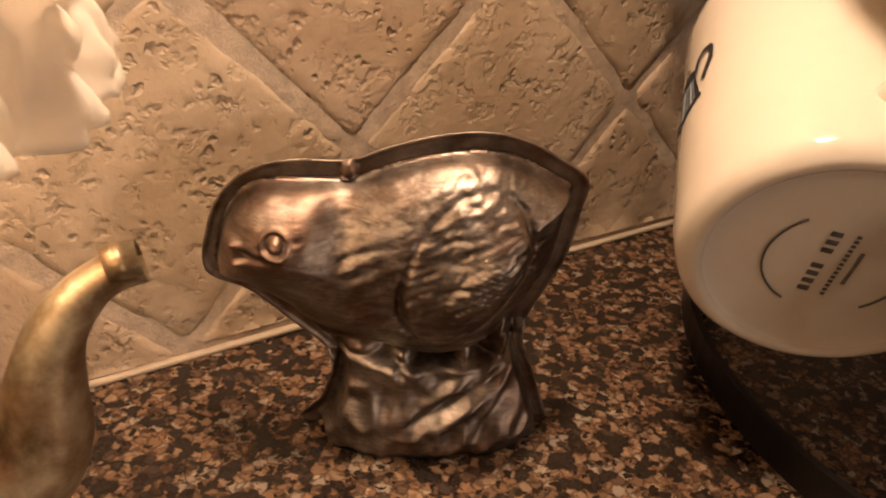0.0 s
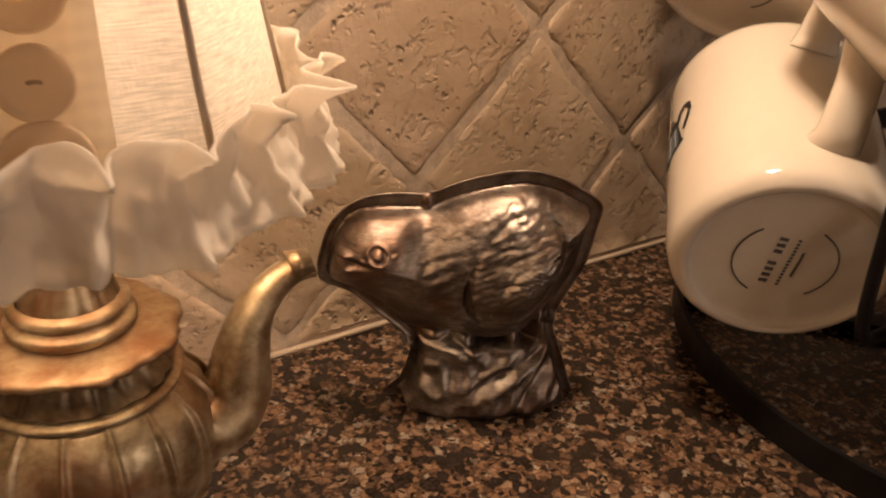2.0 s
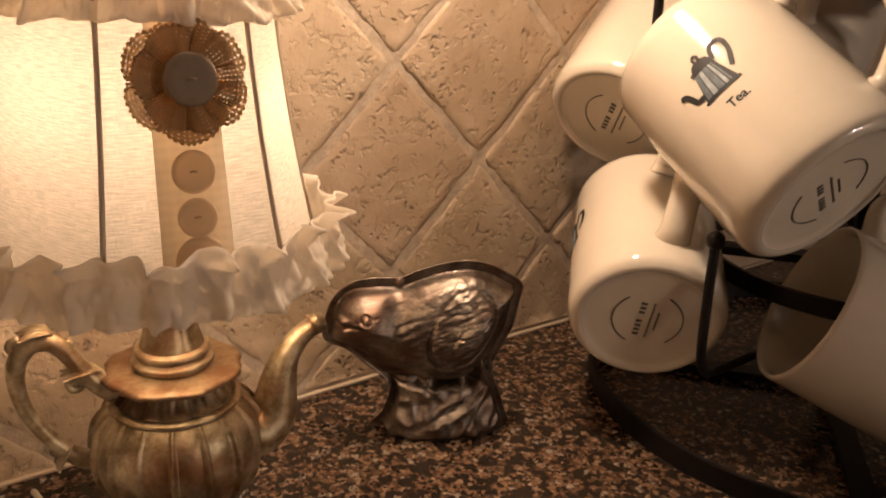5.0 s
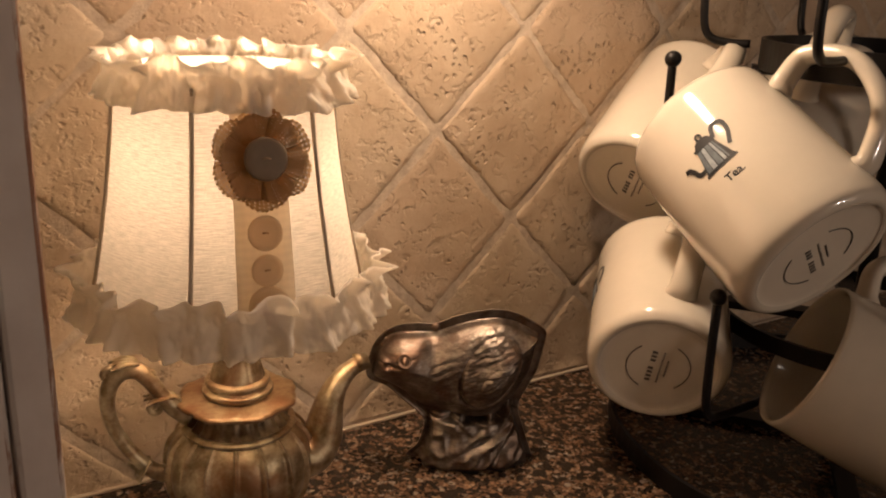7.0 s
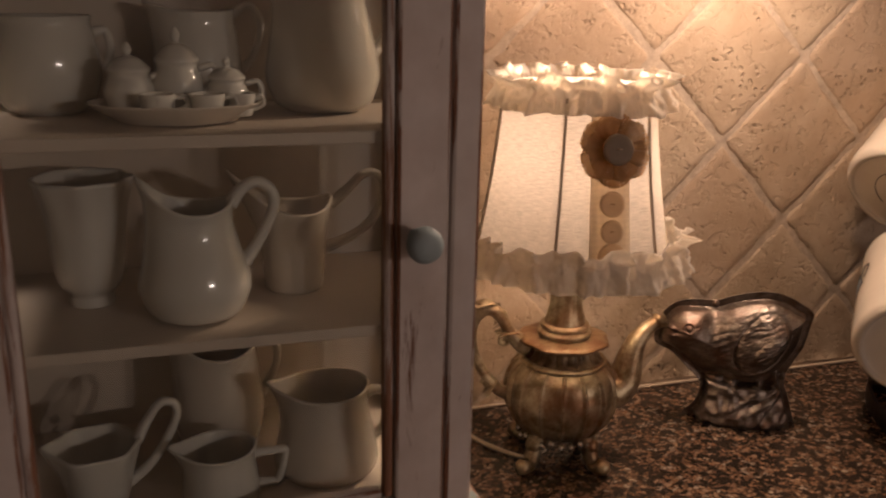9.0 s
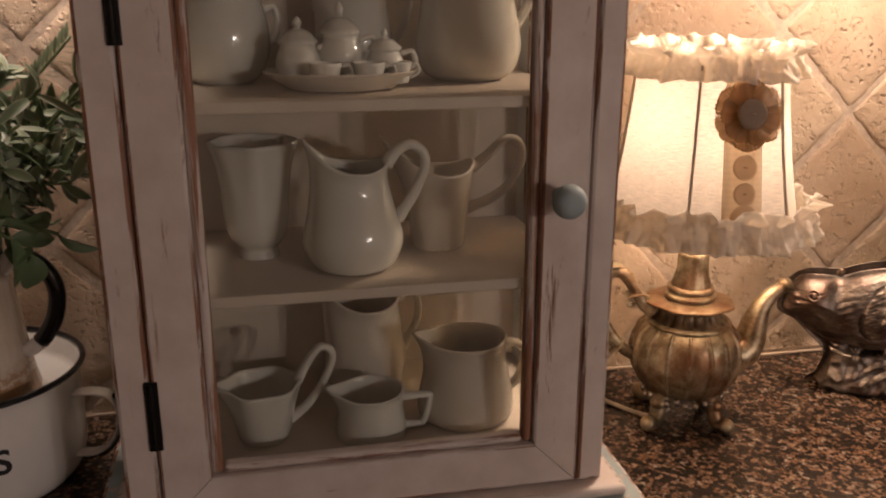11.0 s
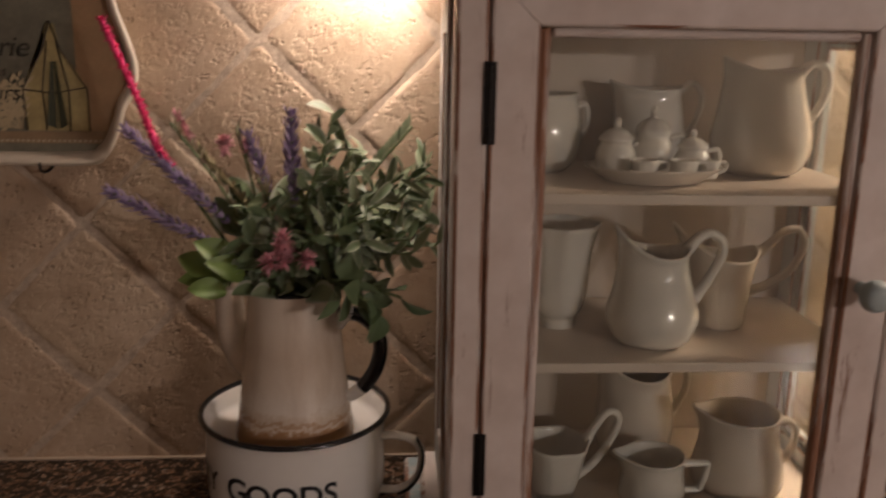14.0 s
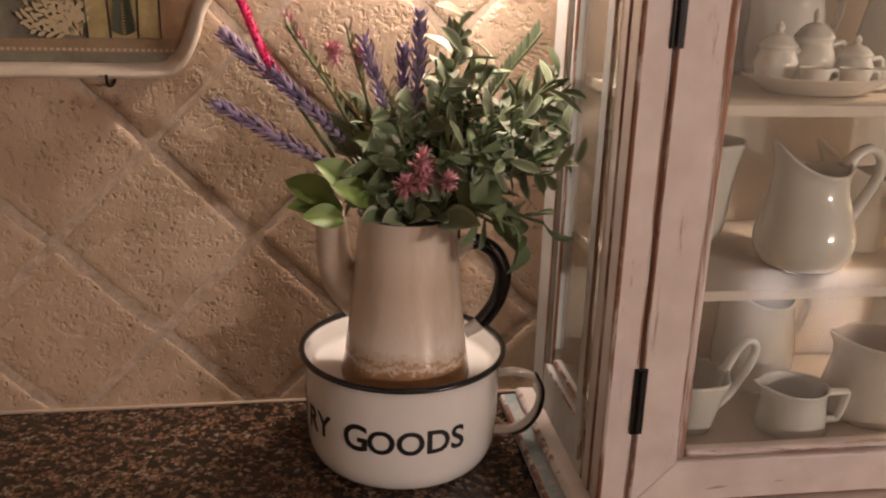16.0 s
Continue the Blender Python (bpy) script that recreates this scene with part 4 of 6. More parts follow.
    part("knob", moved(bm, frame_from((-0.1845, -0.2004, 0.2135), (0, -1, 0), (1, 0, 0))), BLUEPAINT, door, "round pale blue painted knob")
    return root


curio_cabinet()


# ---- white pottery ----
def jug(name, label, place, profile, turn, spout, handle, material, group="white jugs in the cabinet", ripple=0.0, lobes=0, thick=0.0042, dip=0.3):
    """A cast jug: outer and inner wall in one, a rim that swoops up into a spout on +x, a looped handle on -x through (radius, height) points."""
    root = thing(name, pose(*place, 0, 0, turn), label, "jug" if handle else "beaker", group)
    prof = smooth_profile(profile, 6)
    H, n = profile[-1][1], 72
    wall = 0.0022
    inner = [(max(r - wall, 0.0008), max(z, 0.004)) for r, z in reversed(prof) if z > 0.003]
    full = [(0.0, 0.0012), (prof[0][0] * 0.8, 0.0012)] + prof + [(prof[-1][0] - wall * 0.5, H + 0.0009)] + inner + [(0.0, 0.004)]
    bm = lathe(full, n)
    rise, reach, width = spout
    for v in bm.verts:
        a = math.atan2(v.co.y, v.co.x)
        t = max(0.0, (v.co.z - H * 0.5) / (H * 0.5))
        s = math.exp(-(a / width) ** 2)
        back = math.exp(-((abs(a) - math.pi) / 0.75) ** 2)
        v.co.x += reach * s * t ** 1.7
        v.co.z += rise * (s + dip * back) * t ** 1.4
        v.co.y *= 1 - 0.22 * s * t * t
        if lobes:
            k = 1 + ripple * math.cos(lobes * a) * min(1.0, 0.25 + t)
            v.co.x *= k
            v.co.y *= k
    part("body", bm, material, root)
    if handle:
        pts = spline([(-r, 0, z) for r, z in handle], 7)
        m = len(pts) - 1
        part("handle", tube(pts, [thick * (1.0 + 0.45 * abs(2 * i / m - 1) ** 4) for i in range(m + 1)], 14, side_hint=(0, 1, 0), flat=0.78), material, root)
    return root


S1, S2, S0 = 0.2713, 0.1583, 0.0408
jug("milk_jug", "bulbous white ironstone milk jug with glossy glaze", (-0.302, -0.146, S2),
    [(0.0200, 0.0), (0.0265, 0.004), (0.0312, 0.014), (0.0318, 0.023), (0.0280, 0.037), (0.0238, 0.050), (0.0228, 0.058), (0.0240, 0.064)], 180, (0.019, 0.006, 0.85),
    [(0.0215, 0.066), (0.029, 0.075), (0.0375, 0.0785), (0.0455, 0.073), (0.0465, 0.063), (0.041, 0.050), (0.034, 0.038), (0.0285, 0.031)], IRONSTONE)
jug("milk_jug", "tapered white ironstone jug with wide pouring lip", (-0.239, -0.108, S2),
    [(0.0175, 0.0), (0.0188, 0.003), (0.0198, 0.016), (0.0212, 0.032), (0.0235, 0.045), (0.0252, 0.052)], 180, (0.025, 0.015, 0.85),
    [(0.0235, 0.0535), (0.034, 0.062), (0.046, 0.0725), (0.056, 0.0715), (0.0595, 0.060), (0.052, 0.043), (0.038, 0.032), (0.0195, 0.025)], IRONSTONE_CREAM, thick=0.0036)
jug("footed_beaker", "tall shadowed white beaker with scalloped foot", (-0.3615, -0.108, S2),
    [(0.0135, 0.0), (0.0130, 0.004), (0.0132, 0.007), (0.0182, 0.014), (0.0208, 0.026), (0.0218, 0.044), (0.0240, 0.062), (0.0285, 0.077)], -90, (0.0, 0.0, 0.6), None, IRONSTONE, ripple=0.03, lobes=8)
jug("water_pitcher", "tall white ironstone pitcher with high spout", (-0.2165, -0.098, S1),
    [(0.0225, 0.0), (0.0300, 0.005), (0.0348, 0.016), (0.0355, 0.026), (0.0325, 0.042), (0.0288, 0.056), (0.0262, 0.066), (0.0262, 0.073)], 180, (0.010, 0.006, 0.8),
    [(0.0245, 0.072), (0.033, 0.079), (0.0425, 0.0770), (0.0465, 0.067), (0.0435, 0.053), (0.037, 0.041), (0.0315, 0.034)], IRONSTONE, thick=0.0038)
jug("sugar_pot", "round white ironstone pot beside the toy tea set", (-0.377, -0.088, S1),
    [(0.019, 0.0), (0.0255, 0.006), (0.0300, 0.018), (0.0305, 0.030), (0.0280, 0.044), (0.0262, 0.051), (0.0272, 0.055)], 190, (0.001, 0.002, 0.6),
    [(0.0275, 0.046), (0.034, 0.047), (0.0365, 0.038), (0.034, 0.028), (0.0295, 0.025)], IRONSTONE, thick=0.003)
jug("water_pitcher", "dim low white pitcher at the back of shelf", (-0.290, -0.064, S1),
    [(0.020, 0.0), (0.0255, 0.007), (0.0275, 0.022), (0.0250, 0.042), (0.0232, 0.052), (0.0240, 0.058)], 180, (0.006, 0.008, 0.7),
    [(0.0225, 0.057), (0.031, 0.063), (0.0385, 0.057), (0.0395, 0.046), (0.034, 0.030), (0.0265, 0.022)], IRONSTONE, thick=0.003)
jug("cream_jug", "small bluish-white creamer with angular handle", (-0.294, -0.152, S0),
    [(0.0225, 0.0), (0.0238, 0.002), (0.0232, 0.010), (0.0218, 0.021), (0.0218, 0.028), (0.0228, 0.032)], 180, (0.0035, 0.008, 0.5),
    [(0.0205, 0.0255), (0.032, 0.0255), (0.0395, 0.0250), (0.0400, 0.0215), (0.0380, 0.012), (0.0350, 0.0045), (0.030, 0.0040), (0.0220, 0.0040)], IRONSTONE, thick=0.0030)
jug("milk_jug", "wide-bellied cream jug, warm lit near cabinet side", (-0.2245, -0.135, S0),
    [(0.0305, 0.0), (0.0335, 0.004), (0.0338, 0.012), (0.0312, 0.026), (0.0280, 0.041), (0.0270, 0.050), (0.0282, 0.057)], 180, (0.006, 0.010, 0.55),
    [(0.0260, 0.049), (0.034, 0.051), (0.0410, 0.046), (0.0420, 0.035), (0.038, 0.023), (0.0305, 0.017)], IRONSTONE_CREAM, thick=0.0036)
jug("milk_jug", "white ironstone jug with faceted lip and looped handle", (-0.365, -0.142, S0),
    [(0.0158, 0.0), (0.0168, 0.003), (0.0195, 0.014), (0.0225, 0.027), (0.0258, 0.039)], 188, (0.003, 0.004, 0.6),
    [(0.0235, 0.037), (0.031, 0.050), (0.039, 0.0590), (0.0465, 0.057), (0.0475, 0.048), (0.040, 0.032), (0.029, 0.018), (0.0170, 0.010)], IRONSTONE, ripple=0.045, lobes=6, thick=0.0034)
jug("water_pitcher", "tall dim cream pitcher at back of bottom shelf", (-0.289, -0.080, S0),
    [(0.024, 0.0), (0.0285, 0.008), (0.0305, 0.026), (0.0285, 0.046), (0.0262, 0.060), (0.0270, 0.068)], 180, (0.020, 0.008, 0.8),
    [(0.0255, 0.068), (0.034, 0.076), (0.0405, 0.066), (0.039, 0.050), (0.0285, 0.030)], IRONSTONE_CREAM, thick=0.0034)

# toy tea set on an oval dish
dish = obj("oval_dish", moved(lathe(smooth_profile([(0.0, 0.001), (0.028, 0.0), (0.036, 0.003), (0.046, 0.0095), (0.0475, 0.0115), (0.045, 0.0105), (0.034, 0.0045), (0.0, 0.0035)], 4), 64),
                            Matrix.Diagonal((1.0, 0.72, 1, 1))), IRONSTONE_CREAM)
dish.matrix_world = pose(-0.306, -0.138, S1)
tagged(dish, "white oval china dish holding a toy tea set", "dish")


def toy(name, label, x, y, r, h, lid, spouted):
    root = thing(name, pose(x, y, S1 + 0.0042, 0, 0, 180), label, name.split("_")[-1], "toy tea set")
    body = smooth_profile([(0.0, 0.0), (r * 0.7, 0.0), (r * 0.95, h * 0.3), (r, h * 0.6), (r * 0.8, h * 0.88), (r * 0.85, h)], 4)
    if not lid:
        body = smooth_profile([(0.0, 0.0), (r * 0.72, 0.0), (r * 0.85, h * 0.4), (r, h), (r * 0.85, h * 0.96), (r * 0.7, h * 0.4), (0.0, h * 0.12)], 3)
    part("body", lathe(body, 32), IRONSTONE, root)
    part("handle", tube(spline([(-r * 0.85, 0, h * 0.85), (-r * 1.45, 0, h * 0.9), (-r * 1.6, 0, h * 0.5), (-r * 0.85, 0, h * 0.25)], 6), r * 0.14, 8, side_hint=(0, 1, 0)), IRONSTONE, root)
    if lid:
        part("lid", lathe(smooth_profile([(r * 0.9, h), (r * 0.85, h * 1.08), (r * 0.5, h * 1.28), (r * 0.15, h * 1.36), (r * 0.2, h * 1.5), (r * 0.1, h * 1.62), (0.0, h * 1.66)], 4), 28), IRONSTONE, root)
    if spouted:
        part("spout", tube(spline([(r * 0.8, 0, h * 0.35), (r * 1.3, 0, h * 0.55), (r * 1.5, 0, h * 0.95)], 6), [r * 0.3 - r * 0.012 * k for k in range(13)], 8, side_hint=(0, 1, 0)), IRONSTONE, root)


toy("toy_teapot", "tiny white china teapot with pointed lid", -0.305, -0.128, 0.0140, 0.0285, True, True)
toy("toy_creamer", "tiny white china creamer", -0.331, -0.132, 0.0135, 0.0235, True, False)
toy("toy_sugar_bowl", "tiny white china lidded sugar bowl", -0.278, -0.133, 0.0120, 0.0190, True, False)
toy("toy_cup", "tiny white china cup", -0.3165, -0.1535, 0.0098, 0.0125, False, False)
toy("toy_cup", "tiny white china cup", -0.2905, -0.1545, 0.0098, 0.0125, False, False)
toy("toy_cup", "tiny white china cup", -0.2715, -0.1490, 0.0075, 0.012, False, False)


# ---- mugs and mug rack ----
def mug(place, az, el, toward, R, H, label, print_turn=None):
    """A straight stoneware mug; z runs from base to rim, the handle is on +x."""
    a, e = radians(az), radians(el)
    zaxis = Vector((math.cos(e) * math.cos(a), math.cos(e) * math.sin(a), math.sin(e)))
    root = thing("mug", frame_from(place, zaxis, toward), label, "mug", "cream mugs on the rack")
    k = R
    prof = smooth_profile([(0.80 * k, 0.0012), (0.845 * k, 0.0), (0.90 * k, 0.0008), (0.965 * k, 0.0045), (0.992 * k, 0.011), (1.0 * k, 0.022), (1.0 * k, H * 0.5), (0.985 * k, H * 0.8), (0.975 * k, H - 0.003)], 4)
    w = 0.0042
    prof += [(0.955 * k, H), (0.93 * k, H - 0.0004), (0.975 * k - w, H - 0.004), (k - w, H * 0.5), (k - w, 0.02), (k * 0.85, 0.0085), (k * 0.5, 0.007), (0.0, 0.007)]
    part("body", lathe(prof, 72), STONEWARE, root)
    part("base", lathe([(0.0, 0.0026), (0.70 * k, 0.0026), (0.78 * k, 0.0022), (0.815 * k, 0.0011)], 64), UNGLAZED, root, "recessed base with printed maker's stamp")
    pts = spline([(0.945 * k, 0, H * 0.815), (1.10 * k, 0, H * 0.84), (1.48 * k, 0, H * 0.84), (1.76 * k, 0, H * 0.62), (1.58 * k, 0, H * 0.36), (1.13 * k, 0, H * 0.215), (0.945 * k, 0, H * 0.205)], 8)
    rad = [0.0068 + 0.0022 * abs(2 * i / 48 - 1) ** 3 for i in range(49)]
    part("handle", tube(pts, [r * 1.3 for r in rad], 18, side_hint=(0, 1, 0), flat=0.68), STONEWARE, root, "looped glazed handle")
    # stamp: brand lines as plain bars between two arcs
    q = 1.35 * k / 0.049
    spin = pose(0, 0, 0, 0, 0, (print_turn or 0) + 140)
    for y, wd, ht in ((0.0035, 0.0105, 0.0026), (-0.0012, 0.0105, 0.0010), (-0.0040, 0.0055, 0.0009)):
        bm = bmesh.new()
        count = 8 if ht > 0.002 else 14
        for i in range(count):
            if count == 8 and i == 3:
                continue
            x = (i - (count - 1) / 2) * 2 * wd / count * q
            s = wd / count * 0.55 * q
            box(x - s, x + s, (y - ht / 2) * q, (y + ht / 2) * q, 0.0022, 0.0024, bm=bm)
        line = part("stamp_line", moved(bm, spin), PRINT, root, "grey row of small printed bars")
        line["kind"] = "stuff"
    for a0 in (radians(25), radians(205)):
        pts = [(0.0158 * q * math.cos(a0 + i * radians(8)), 0.0158 * q * math.sin(a0 + i * radians(8)), 0.0023) for i in range(15)]
        part("stamp_arc", moved(tube(pts, 0.0004, 5), spin), PRINT, root, "thin grey printed arc")
    return root, k, H


def wrap(bm, R, around, height, scale):
    """Lays a flat drawing (x across, y up) onto a cylinder of radius R."""
    for v in bm.verts:
        a = around + v.co.x * scale / R
        r = R + 0.00025 + v.co.z
        v.co = Vector((r * math.cos(a), r * math.sin(a), height + v.co.y * scale))
    return bm


def letters(text, size, material, root, name, R, around, height, squeeze=1.0, depth=0.0002):
    cu = bpy.data.curves.new("type", "FONT")
    cu.body, cu.size, cu.align_x, cu.resolution_u, cu.offset = text, size, "CENTER", 4, size * 0.022
    tmp = new("type", cu)
    me = bpy.data.meshes.new_from_object(tmp.evaluated_get(bpy.context.evaluated_depsgraph_get()))
    bpy.data.objects.remove(tmp)
    bm = bmesh.new()
    bm.from_mesh(me)
    bmesh.ops.triangulate(bm, faces=bm.faces)
    bmesh.ops.subdivide_edges(bm, edges=[e for e in bm.edges if e.calc_length() > size * 0.12], cuts=2)
    for v in bm.verts:
        v.co.x *= squeeze
    part(name, wrap(bm, R, around, height, 1.0), material, root, "", False)


def flat_poly(bm, pts, z=0.0):
    vs = [bm.verts.new((x, y, z)) for x, y in pts]
    bm.faces.new(vs)


def coffee_pot_print(root, R, around, height, s):
    """The ribbed coffee pot picture printed on a mug."""
    grey = plain("print_blue_grey", (0.10, 0.125, 0.145), 0.6, vary=0.6, scale=260)
    pale = plain("print_pale_grey", (0.30, 0.34, 0.37), 0.6, vary=0.4, scale=260)
    # dark waisted body with fluted highlights
    bm = bmesh.new()
    flat_poly(bm, [(-0.60, -0.60), (0.60, -0.60), (0.52, -0.30), (0.40, 0.18), (0.36, 0.44), (-0.36, 0.44), (-0.40, 0.18), (-0.52, -0.30)])
    flat_poly(bm, [(-0.38, 0.46), (0.38, 0.46), (0.26, 0.66), (0.10, 0.74), (-0.10, 0.74), (-0.26, 0.66)])
    bmesh.ops.triangulate(bm, faces=bm.faces)
    bmesh.ops.subdivide_edges(bm, edges=bm.edges[:], cuts=2)
    bmesh.ops.triangulate(bm, faces=bm.faces)
    part("picture", wrap(bm, R, around, height, s), INK, root, "dark printed coffee pot picture", False)
    for x0, x1, m_ in ((-0.46, -0.30, grey), (-0.27, -0.10, pale), (-0.07, 0.12, grey), (0.16, 0.26, pale), (0.30, 0.36, grey)):
        bm = bmesh.new()
        flat_poly(bm, [(x0 * 1.12, -0.52), (x1 * 1.12, -0.52), (x1 * 0.98, -0.1), (x1 * 0.76, 0.36), (x0 * 0.76, 0.36), (x0 * 0.98, -0.1)])
        bmesh.ops.triangulate(bm, faces=bm.faces)
        part("picture_flute", wrap(bm, R + 0.00008, around, height, s), m_, root, "", False)
    bm = bmesh.new()
    lines = [([(-0.44, 0.44), (0.44, 0.44)], 0.05), ([(-0.07, 0.72), (-0.09, 0.84), (0.0, 0.92), (0.09, 0.84), (0.07, 0.72)], 0.04), ([(-0.64, -0.60), (0.64, -0.60)], 0.05),
             ([(0.36, 0.40), (0.52, 0.78), (0.74, 0.86), (0.92, 0.74), (0.90, 0.36), (0.74, 0.02), (0.66, -0.16)], 0.075), ([(-0.50, -0.34), (-0.76, -0.30), (-0.86, -0.04), (-0.96, 0.14), (-1.12, 0.20)], 0.085)]
    for pts, w in lines:
        tube(spline([(x, y, 0) for x, y in pts], 5), w, 6, bm)
    for v in bm.verts:
        v.co.z *= 0.0001
    bmesh.ops.triangulate(bm, faces=bm.faces)
    part("picture_outline", wrap(bm, R + 0.00012, around, height, s), INK, root, "", False)


TEA = mug((0.267, -0.249, 0.184), 86, 28, (0.465, -0.571, 1.017), 0.0532, 0.124, "cream glazed mug printed with coffee pot and 'Tea.'", -29)
LOW = mug((0.231, -0.168, 0.086), 46, 18, (-0.083, -0.405, 1.067), 0.049, 0.120, "cream glazed mug hung low, base towards the room", 36)
mug((0.286, -0.071, 0.186), 21, 33, (-0.41, -1.56, 1.43), 0.050, 0.122, "cream glazed mug hung close to the tiled wall", 28)
mug((0.381, -0.305, 0.056), 134, 24, (0.6, 0.1, 0.8), 0.053, 0.122, "cream glazed mug tipped sideways, open rim showing", 0)
mug((0.385, -0.125, 0.205), 20, 28, (-0.3, -0.3, 0.9), 0.050, 0.122, "cream glazed mug half hidden behind the front mug", 0)
root, R_, H_ = TEA
inv = root.matrix_world.inverted()
spot = inv @ Vector((0.209, -0.231, 0.240))
ARO = math.atan2(spot.y, spot.x)
coffee_pot_print(root, R_, ARO - 0.13, H_ * 0.58, 0.0178)
letters("Tea.", 0.0074, INK, root, "lettering", R_, ARO - 0.08, H_ * 0.58 - 0.0225)
root, R_, H_ = LOW
spot = root.matrix_world.to_3x3().inverted() @ Vector((-0.90, 0.36, 0.06))
coffee_pot_print(root, R_, math.atan2(spot.y, spot.x), H_ * 0.55, 0.0165)


def mug_rack():
    cx, cy = 0.409, -0.195
    root = thing("mug_rack", pose(cx, cy, 0), "round black iron mug rack with hooked arms", "mug rack")

    def hoop(name, r, z0, z1, w=0.003):
        bm = lathe([(r - w, z0), (r, z0), (r, z1), (r - w, z1), (r - w, z0)], 96)
        part(name, bm, IRON, root, "", False)

    hoop("base_hoop", 0.175, 0.0, 0.015)
    hoop("upper_hoop", 0.097, 0.280, 0.301)
    hoop("lower_hoop", 0.104, 0.096, 0.108)
    part("pole", tube([(0, 0, 0.0), (0, 0, 0.43)], 0.006, 14), IRON, root)
    for k in range(2):
        for z, r in ((0.004, 0.173), (0.279, 0.101), (0.100, 0.106)):
            bm = box(-r, r, -0.007, 0.007, z - 0.003, z + 0.003)
            part("cross_bar", moved(bm, pose(0, 0, 0, 0, 0, 40 + 90 * k)), IRON, root, "", False)

    def arm(x, y, z, top, inner=0.104):
        d = Vector((x - cx, y - cy, 0))
        r = d.length
        d /= r
        pts = spline([d * inner + Vector((0, 0, z)), d * (r - 0.02) + Vector((0, 0, z)), d * (r - 0.006) + Vector((0, 0, z + 0.003)), d * r + Vector((0, 0, z + 0.015)), d * (r + 0.002) + Vector((0, 0, (z + top) / 2)),
                      d * (r + 0.003) + Vector((0, 0, top))], 5)
        a = part("arm", tube(pts, 0.0030, 10), IRON, root, "hooked iron arm")
        part("knob", ball(d * (r + 0.003) + Vector((0, 0, top)), 0.0056, None, 14), IRON, a)

    arm(0.2565, -0.128, 0.190, 0.288)
    arm(0.246, -0.199, 0.058, 0.147)
    arm(0.258, -0.229, 0.296, 0.392)
    arm(0.322, -0.088, 0.296, 0.392)
    arm(0.345, -0.340, 0.150, 0.245)
    arm(0.49, -0.34, 0.296, 0.392)
    arm(0.56, -0.17, 0.19, 0.288)
    arm(0.47, -0.06, 0.296, 0.392)
    return root


mug_rack()


# ---- enamel mug, enamel jug and flowers ----
def enamel_mug():
    root = thing("enamel_mug", pose(-0.559, -0.084, 0.0), "large white enamel mug with black rim lettered DRY GOODS", "mug")
    prof = [(0.0, 0.002), (0.050, 0.002), (0.053, 0.0)] + smooth_profile([(0.055, 0.0), (0.062, 0.0035), (0.0665, 0.011), (0.0685, 0.022), (0.0692, 0.045), (0.0692, 0.070), (0.0702, 0.078), (0.0722, 0.0815)], 4)
    prof += [(0.0715, 0.083), (0.0685, 0.079), (0.0665, 0.070), (0.0655, 0.0675), (0.062, 0.0655), (0.0, 0.0650)]
    part("body", lathe(prof, 96), ENAMEL, root)
    rim = [(0.0716 + 0.0022 * math.cos(t), 0.0822 + 0.0022 * math.sin(t)) for t in np.linspace(0, 2 * math.pi, 11)]
    part("rim", lathe(rim, 96), BLACKENAMEL, root, "black rolled rim")
    a = radians(-12)
    d = Vector((math.cos(a), math.sin(a), 0))
    pts = spline([d * r + Vector((0, 0, z)) for r, z in ((0.067, 0.064), (0.080, 0.066), (0.094, 0.063), (0.099, 0.053), (0.097, 0.037), (0.090, 0.026), (0.080, 0.020), (0.067, 0.019))], 6)
    h = part("handle", tube(pts, 0.0062, 12, side_hint=(0, 1, 0), flat=0.28), ENAMEL, root, "white enamel strap handle")
    edge = spline([d * r + Vector((0, 0, z)) for r, z in ((0.0965, 0.0645), (0.1015, 0.053), (0.0995, 0.037), (0.0915, 0.0240), (0.082, 0.0180))], 6)
    part("handle_edge", tube(edge, 0.0056, 10, side_hint=(0, 1, 0), flat=0.22), BLACKENAMEL, h, "worn black handle edge")
    # words run round the front
    mid = math.atan2(-0.0685, -0.0050)
    letters("G", 0.0265, INK, root, "lettering", 0.0694, mid - 0.49, 0.0345, 1.0)
    letters("OODS", 0.0235, INK, root, "lettering", 0.0694, mid + 0.12, 0.0345, 1.02)
    letters("D", 0.0265, INK, root, "lettering", 0.0694, mid - 1.44, 0.0345, 1.0)
    letters("RY", 0.0235, INK, root, "lettering", 0.0694, mid - 1.00, 0.0345, 1.0)
    return root


enamel_mug()


